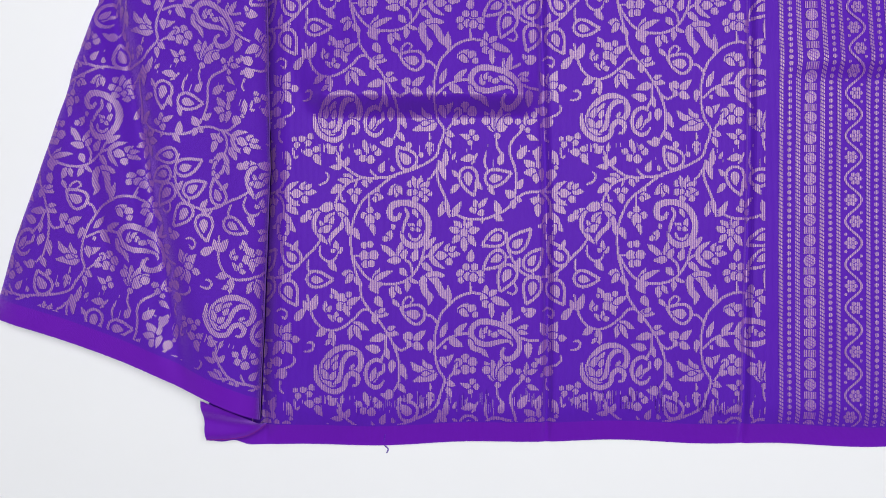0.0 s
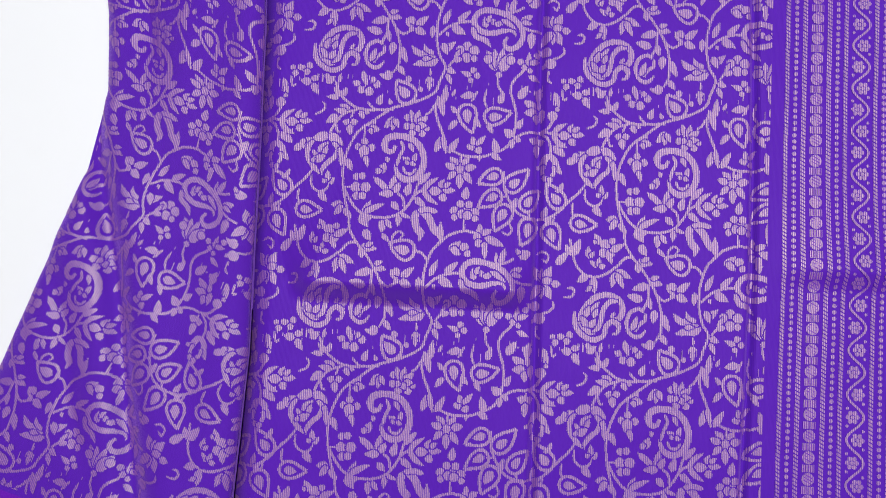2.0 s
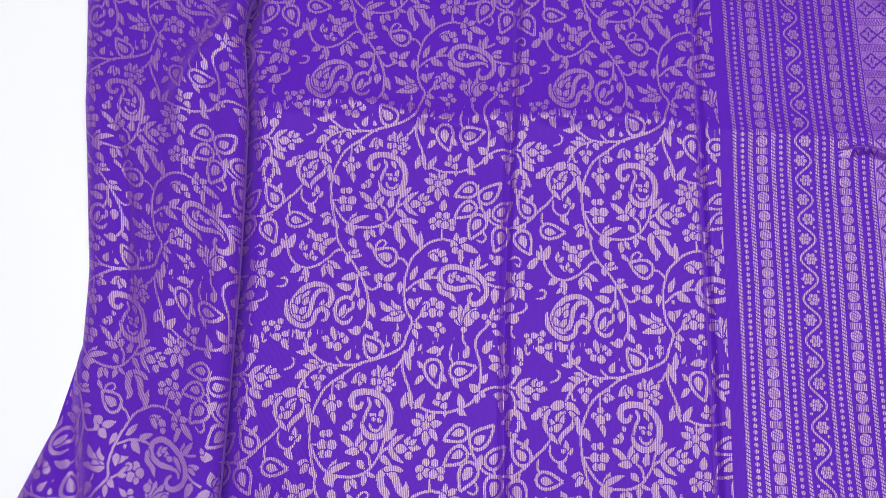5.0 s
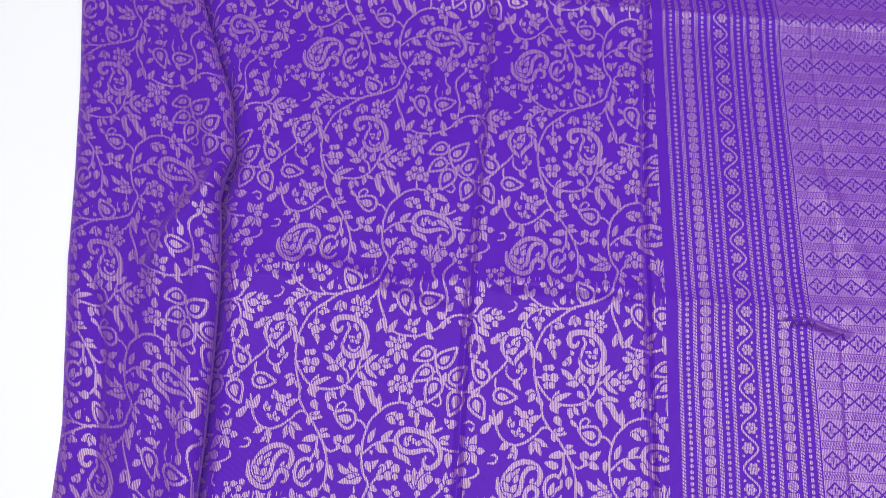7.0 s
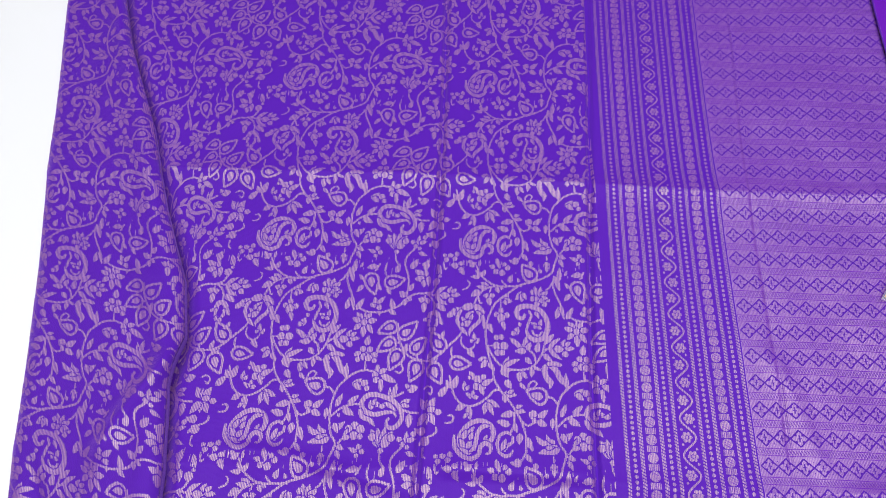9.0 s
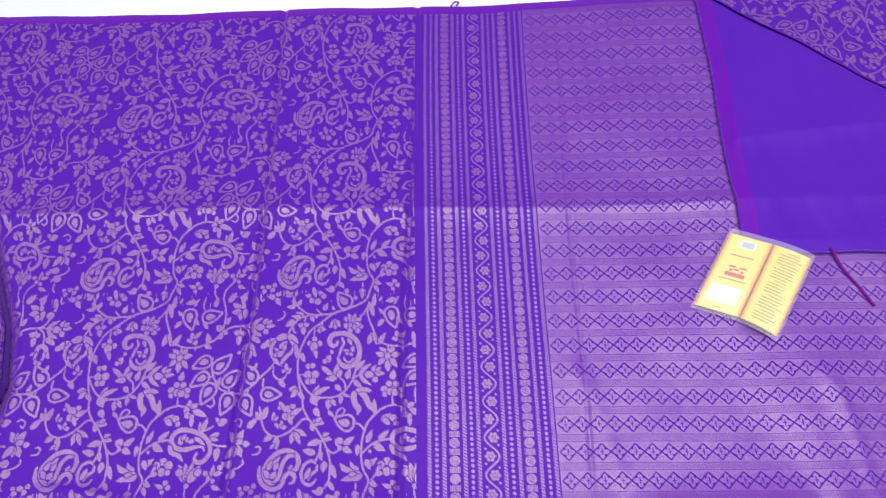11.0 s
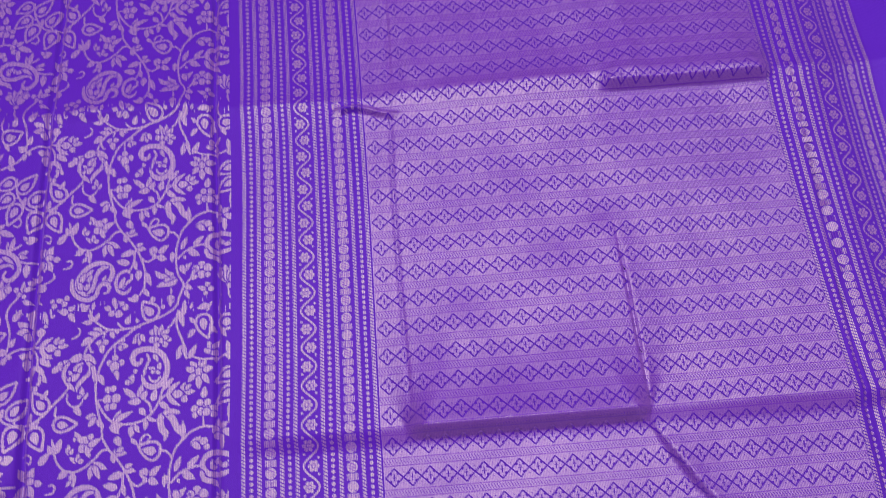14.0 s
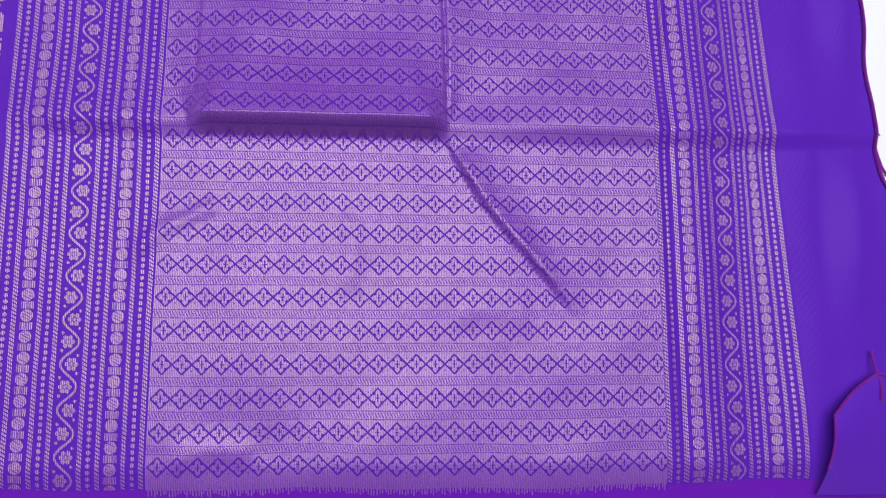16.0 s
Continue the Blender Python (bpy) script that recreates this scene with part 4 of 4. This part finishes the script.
for x in np.arange(P0 + 0.002, P1 - 0.001, 0.0021):
    foot.add(bar(x + 0.0008 * random.random(), Y_SELV0 - 0.0015 - 0.0035 * random.random(), 0.0012, 0.0065))
foot.lay("foot_threads", lay_main, M_TISSUE, pallu, (P0, P1, Y_LOW, Y_SELV1), "ragged thread ends along the foot", "stuff")

# ---- the turned-back end at the far corner ----


def lay_turned(u, v):
    lift = step(0.0, 0.016, np.minimum(u - 0.552, v - 0.667))
    z = height_of(u, v) + 0.0035 + lift * (0.004 + 0.0012 * np.sin(14 * u + 20 * v) + 1.8 * ripples(u + 1, v) + 0.0035 * ridge(v - 0.80 - 0.1 * (u - 0.6), 0.012) + 0.0022 * np.sin(24 * v - 9 * u))
    return np.stack([u + 0.0012 * np.sin(30 * v), v + 0.0015 * np.sin(22 * u) + 0.02 * (u - 0.55) * step(0.9, 1.02, v), z], -1)


uv, f = grid(0.552, 1.02, 0.667, 1.008, 0.004)
turned = build("turned_back_end", uv, f, lay_turned, M_BACK, saree, 0.0, "plain violet reverse of the turned-back end")
uv, f = grid(0.5525, 0.5680, 0.668, 1.007, 0.004)
build("turned_selvage", uv, f, lay_turned, M_SELV, turned, 0.0006, "magenta-violet selvage of the turned-back end")
# brocade corner over it, cut along the slanting fold
uu = np.linspace(0.56, 1.10, 136)
tt = np.linspace(0, 1, 70)
gu, gt = np.meshgrid(uu, tt)
low = 0.988 - 0.80 * (gu - 0.56)
gv = low + (1.012 - low) * gt
i = np.arange(gu.size).reshape(gu.shape)
f = np.stack([i[:-1, :-1], i[:-1, 1:], i[1:, 1:], i[1:, :-1]], -1).reshape(-1, 4).tolist()
corner = build("brocade_corner", np.stack([gu.ravel(), gv.ravel()], -1), f, lay_corner, M_SILK, saree, 0.0, "brocade corner folded over the plain reverse")


def above_fold(u, v):
    return v > 0.990 - 0.80 * (u - 0.56)


brocade(corner, lay_corner, (0.57, 1.09, 0.60, 1.000), range(2, 6), range(2, 6), above_fold)


# ---- fringe, tassels and the rolled corner of the plain end ----


def thread(name, points, radius, mat, parent, label="", twist=2.0):
    """A twisted cord of two strands along a line."""
    p = np.array(points, float)
    q = np.vstack([2 * p[0] - p[1], p, 2 * p[-1] - p[-2]])
    path = []
    for i in range(1, len(q) - 2):
        a, b, c, d = q[i - 1:i + 3]
        for t in np.linspace(0, 1, 14, endpoint=False):
            path.append(0.5 * (2 * b + (c - a) * t + (2 * a - 5 * b + 4 * c - d) * t * t + (3 * b - a - 3 * c + d) * t ** 3))
    path = np.array(path + [p[-1]])
    v, f, n = [], [], 6
    for strand in (0, 1):
        start = len(v)
        for i, c in enumerate(path):
            d = path[min(i + 1, len(path) - 1)] - path[max(i - 1, 0)]
            d = d / max(np.linalg.norm(d), 1e-9)
            side = np.cross(d, (0, 0, 1.0))
            side = side / max(np.linalg.norm(side), 1e-9)
            up = np.cross(side, d)
            turn = twist * i + math.pi * strand
            o = c + radius * 0.55 * (math.cos(turn) * side + math.sin(turn) * up)
            for k in range(n):
                g = 2 * math.pi * k / n
                v.append((o + radius * 0.62 * (math.cos(g) * side + math.sin(g) * up)).tolist())
        for i in range(len(path) - 1):
            for k in range(n):
                a = start + i * n + k
                b = start + i * n + (k + 1) % n
                f.append((a, b, b + n, a + n))
        f += [tuple(range(start, start + n)), tuple(range(len(v) - n, len(v)))]
    me = bpy.data.meshes.new(name)
    me.from_pydata(v, [], f)
    me.uv_layers.new(name="UVMap")
    me.polygons.foreach_set("use_smooth", np.ones(len(me.polygons), dtype=bool))
    me.materials.append(mat)
    ob = new(name, me)
    ob.parent = parent
    return tagged(ob, label)


def over(x, y, up):
    return (x, y, float(height_of(np.array(x), np.array(y))) + up)


thread("tassel", [over(0.634, 0.672, 0.006), over(0.642, 0.652, 0.002), over(0.655, 0.630, 0.002), over(0.663, 0.614, 0.002)], 0.0016, M_TASSEL, turned, "twisted magenta thread tassel")
fray = [over(0.700 + 0.006 * k, 0.6665 + 0.0014 * math.sin(2.1 * k) + 0.0009 * math.sin(5.3 * k), 0.0075 + 0.0012 * math.sin(3.7 * k)) for k in range(24)]
thread("fringed_edge", fray, 0.0017, M_TASSEL, turned, "magenta fringed edge", 1.2)
thread("tassel", [over(0.722, 0.667, 0.007), over(0.727, 0.660, 0.003), over(0.738, 0.662, 0.002), over(0.745, 0.658, 0.002)], 0.0014, M_TASSEL, turned, "twisted magenta thread tassel")
thread("tassel", [over(0.756, 0.667, 0.007), over(0.764, 0.674, 0.009), over(0.775, 0.671, 0.009), over(0.786, 0.676, 0.008)], 0.0016, M_TASSEL, turned, "twisted magenta thread tassel")
thread("loose_thread", [over(0.268, 0.994, 0.002), over(0.272, 1.003, 0.002), over(0.277, 1.002, 0.002), over(0.275, 0.996, 0.002)], 0.0010, M_TASSEL, saree, "small knotted magenta thread")
thread("loose_thread", [(-0.048, -0.150, 0.004), (-0.049, -0.158, 0.002), (-0.046, -0.162, 0.001), (-0.047, -0.165, 0.001)], 0.0005, M_SILK, saree, "short loose blue-violet thread")
for k, yy in enumerate((0.262, 0.246, 0.232, 0.186, 0.168, 0.152, 0.134, 0.112)):
    xx = 0.932 + 0.010 * (0.25 - yy) / 0.14
    reach = (0.006, 0.004, 0.008, 0.005, 0.004, 0.016, 0.005, 0.004)[k]
    thread("fringe_thread", [(xx - 0.006, yy, 0.010), (xx + 0.002, yy - 0.004, 0.008), (xx + reach * 0.6, yy - 0.012, 0.004), (xx + reach, yy - 0.016, 0.002)], 0.0007, M_TASSEL, end_piece, "thin magenta fringe thread")


# frayed cord down the outer edge of the plain end
vv = np.linspace(-0.05, 0.33, 60)
edge = lay_main(np.full(60, X_END - 0.0012), vv)
edge = edge + np.stack([0.0010 * np.sin(90 * vv), 0 * vv, np.full(60, 0.0012)], -1)
thread("fringed_edge", edge.tolist(), 0.0015, M_TASSEL, end_piece, "magenta fringed edge", 1.3)
for yy, reach in ((0.290, 0.010), (0.215, 0.008), (0.122, 0.026), (0.070, 0.014)):
    o = lay_main(np.array([X_END - 0.002]), np.array([yy]))[0]
    thread("tassel", [o.tolist(), (o[0] + 0.3 * reach, o[1] - 0.006, 0.008), (o[0] + 0.6 * reach, o[1] - 0.018, 0.004), (o[0] + reach, o[1] - 0.022, 0.002)], 0.0014, M_TASSEL, end_piece, "twisted magenta thread tassel")


def lay_under(u, v):
    """The corner under the gathered layer, turned back to the outside; u along it, v across."""
    x = -0.1860 + 0.046 * u + (0.0035 + 0.006 * np.sin(np.pi * u)) * v
    y = -0.1225 - 0.0160 * u - v * (0.0290 * (1 - u) + 0.0010) - 0.004 * v * np.sin(np.pi * u)
    z = 0.0125 + 0.007 * u * (1 - v) + 0.0020 * np.sin(3 * np.pi * v) * (1 - u) - 0.0030 * v
    return np.stack([x, y, z], -1)


gu, gv = np.meshgrid(np.linspace(0, 1, 24), np.linspace(0, 1, 16))
i = np.arange(gu.size).reshape(gu.shape)
f = np.stack([i[:-1, :-1], i[:-1, 1:], i[1:, 1:], i[1:, :-1]], -1).reshape(-1, 4).tolist()
build("turned_under_corner", np.stack([gu.ravel(), gv.ravel()], -1), f, lay_under, M_SELV, saree, 0.0, "magenta-violet corner turned back under the gathered fold")
rim_line = lay_under(np.linspace(0.0, 0.95, 10), np.full(10, 1.0))
thread("raw_edge", rim_line.tolist(), 0.0006, M_TASSEL, saree, "thin magenta raw edge")


def lay_rolled(u, v):
    """u along the roll's edge, v from the floor side up over it."""
    x = 0.872 + u + 0.010 * v * (1 - u / 0.12)
    top = -0.094 + 0.70 * np.minimum(u, 0.045) + 0.004 * np.sin(u * 70)
    y = -0.156 + (top + 0.156) * v
    z = 0.006 + 0.016 * np.sin(np.pi * np.clip(v * 0.62 + 0.05, 0, 1)) + 0.003 * np.sin(40 * u + 3 * v) + 0.004 * v
    return np.stack([x, y, z], -1)


gu, gv = np.meshgrid(np.linspace(0, 0.13, 40), np.linspace(0, 1, 30))
i = np.arange(gu.size).reshape(gu.shape)
f = np.stack([i[:-1, :-1], i[:-1, 1:], i[1:, 1:], i[1:, :-1]], -1).reshape(-1, 4).tolist()
rolled = build("rolled_corner", np.stack([gu.ravel(), gv.ravel()], -1), f, lay_rolled, M_BACK, saree, 0.0, "rolled violet corner with a magenta fringed edge")
rim_line = lay_rolled(np.linspace(0.0, 0.06, 8), np.full(8, 1.0))
thread("fringed_edge", (rim_line + np.array([0, 0, 0.0008])).tolist(), 0.0012, M_TASSEL, rolled, "magenta fringed edge")
side_line = lay_rolled(np.full(6, 0.0), np.linspace(0.35, 1.0, 6))
thread("fringed_edge", (side_line + np.array([-0.0004, 0, 0.0005])).tolist(), 0.0010, M_TASSEL, rolled, "magenta fringed edge")
thread("tassel", [(0.921, -0.084, 0.024), (0.923, -0.072, 0.022), (0.922, -0.058, 0.018), (0.9225, -0.045, 0.014)], 0.0012, M_TASSEL, rolled, "twisted magenta thread tassel")

# ---- the maker's card ----
M_YELLOW = plain("yellow_card", (0.88, 0.60, 0.05, 1), 0.4, 0.10, 60.0)
M_PALE = plain("pale_yellow_card", (0.90, 0.76, 0.17, 1), 0.4, 0.06, 60.0)
M_ORANGE = plain("orange_print", (0.85, 0.26, 0.04, 1), 0.45, 0.1, 80.0)
M_WHITE = plain("white_print", (0.82, 0.84, 0.88, 1), 0.4, 0.05, 80.0)
M_RED = plain("red_print", (0.62, 0.05, 0.05, 1), 0.45, 0.1, 80.0)
M_INK = plain("olive_ink", (0.52, 0.40, 0.09, 1), 0.6, 0.2, 200.0)
M_GREY = plain("grey_print", (0.55, 0.58, 0.68, 1), 0.35, 0.2, 120.0)
M_FILM, nt, p = material("clear_plastic_sleeve")
p.inputs["Base Color"].default_value = (0.92, 0.90, 0.96, 1)
p.inputs["Roughness"].default_value = 0.12
p.inputs["Alpha"].default_value = 0.12
bump(nt, noise_of(nt, nt.nodes.new("ShaderNodeTexCoord").outputs["Object"], 90.0), 0.2, 0.001, p)

gx, gy = np.meshgrid(np.linspace(0.495, 0.62, 30), np.linspace(0.575, 0.70, 30))
CARD_Z = float(height_of(gx, gy).max()) + 0.0035
A, E, B = (0.540, 0.692), (0.5792, 0.6765), (0.611, 0.658)
D, F, C = (0.4915, 0.613), (0.5320, 0.5975), (0.562, 0.5765)
card = tagged(new("label_card"), "folded yellow maker's card in a clear sleeve on the saree", "card")


def page_point(corners, s, t, up):
    """s across the page, t down it; the fold between the pages stands a little higher."""
    (a, b, d, c), rise = corners
    top = np.array(a) * (1 - s) + np.array(b) * s
    low = np.array(d) * (1 - s) + np.array(c) * s
    xy = top * (1 - t) + low * t
    return (xy[0], xy[1], CARD_Z + up + rise(s) + 0.0060 * (1 - t) + 0.0012 * math.sin(math.pi * t))


LEFT = ((A, E, D, F), lambda s: -0.0012 + 0.0035 * s)
RIGHT = ((E, B, F, C), lambda s: 0.0023 + 0.0045 * math.sin(2.2 * s))


def print_on(name, corners, s0, s1, t0, t1, up, mat, parent, label="", thick=0.0):
    n = 5
    v = [page_point(corners, s0 + (s1 - s0) * i / n, t0 + (t1 - t0) * j / n, up) for j in range(n + 1) for i in range(n + 1)]
    f = [(j * (n + 1) + i, (j + 1) * (n + 1) + i, (j + 1) * (n + 1) + i + 1, j * (n + 1) + i + 1) for j in range(n) for i in range(n)]
    bm = bmesh.new()
    vs = [bm.verts.new(q) for q in v]
    for q in f:
        bm.faces.new([vs[k] for k in q])
    if thick:
        made = bmesh.ops.extrude_face_region(bm, geom=bm.faces[:])
        bmesh.ops.translate(bm, vec=(0, 0, -thick), verts=[g for g in made["geom"] if isinstance(g, bmesh.types.BMVert)])
    bmesh.ops.recalc_face_normals(bm, faces=bm.faces[:])
    me = bpy.data.meshes.new(name)
    bm.to_mesh(me)
    bm.free()
    me.materials.append(mat)
    ob = new(name, me)
    ob.parent = parent
    return tagged(ob, label)


for side, corners in (("left", LEFT), ("right", RIGHT)):
    in0, in1 = (0.05, 0.985) if side == "left" else (0.015, 0.95)
    page = print_on("page", corners, in0, in1, 0.05, 0.95, 0.0, M_YELLOW, card, "yellow printed page with orange margins", 0.0006)
    print_on("panel", corners, in0 + 0.08, in1 - 0.08, 0.06, 0.94, 0.0003, M_PALE, page, "pale yellow panel")
    for s0, s1 in ((in0, in0 + 0.035), (in1 - 0.035, in1)):
        print_on("margin_stripe", corners, s0, s1, 0.05, 0.95, 0.0004, M_ORANGE, page, "orange margin stripe")
    print_on("sleeve", corners, 0.0, 1.0, 0.0, 1.0, 0.0014, M_FILM, card, "clear plastic sleeve", 0.0003)
    if side == "left":
        print_on("seal", corners, 0.34, 0.68, 0.10, 0.20, 0.0006, M_WHITE, page, "silvery white seal")
        print_on("seal_face", corners, 0.40, 0.64, 0.115, 0.185, 0.0008, M_GREY, page)
        print_on("word_bar", corners, 0.26, 0.76, 0.285, 0.305, 0.0006, M_INK, page)
        print_on("emblem_bar", corners, 0.32, 0.74, 0.50, 0.545, 0.0006, M_RED, page, "red emblem bar")
        for s0, s1, t0, t1 in ((0.34, 0.48, 0.42, 0.44), (0.56, 0.72, 0.42, 0.44), (0.46, 0.58, 0.45, 0.47), (0.38, 0.44, 0.46, 0.49), (0.62, 0.68, 0.46, 0.49)):
            print_on("emblem_stroke", corners, s0, s1, t0, t1, 0.0006, M_RED, page)
        print_on("word_bar", corners, 0.24, 0.80, 0.575, 0.590, 0.0006, M_INK, page)
        print_on("white_box", corners, 0.18, 0.82, 0.66, 0.86, 0.0006, M_WHITE, page, "plain white printed box")
        print_on("word_bar", corners, 0.42, 0.58, 0.905, 0.918, 0.0006, M_INK, page)
    else:
        for k in range(24):
            t0 = 0.10 + 0.034 * k
            print_on("word_bar", corners, 0.22 if k % 5 else 0.36, 0.62 + 0.20 * random.random(), t0, t0 + 0.011, 0.0006, M_INK, page)

# raw edges of the turned-back end
edge = lay_turned(np.full(40, 0.5525), np.linspace(0.668, 1.0, 40))
thread("raw_edge", (edge + np.array([-0.0006, 0, 0.0004])).tolist(), 0.0011, M_LINE, turned, "dark frayed raw edge")
edge = lay_turned(np.linspace(0.5525, 0.95, 40), np.full(40, 0.6675))
thread("raw_edge", (edge + np.array([0, -0.0006, 0.0004])).tolist(), 0.0011, M_LINE, turned, "dark frayed raw edge")
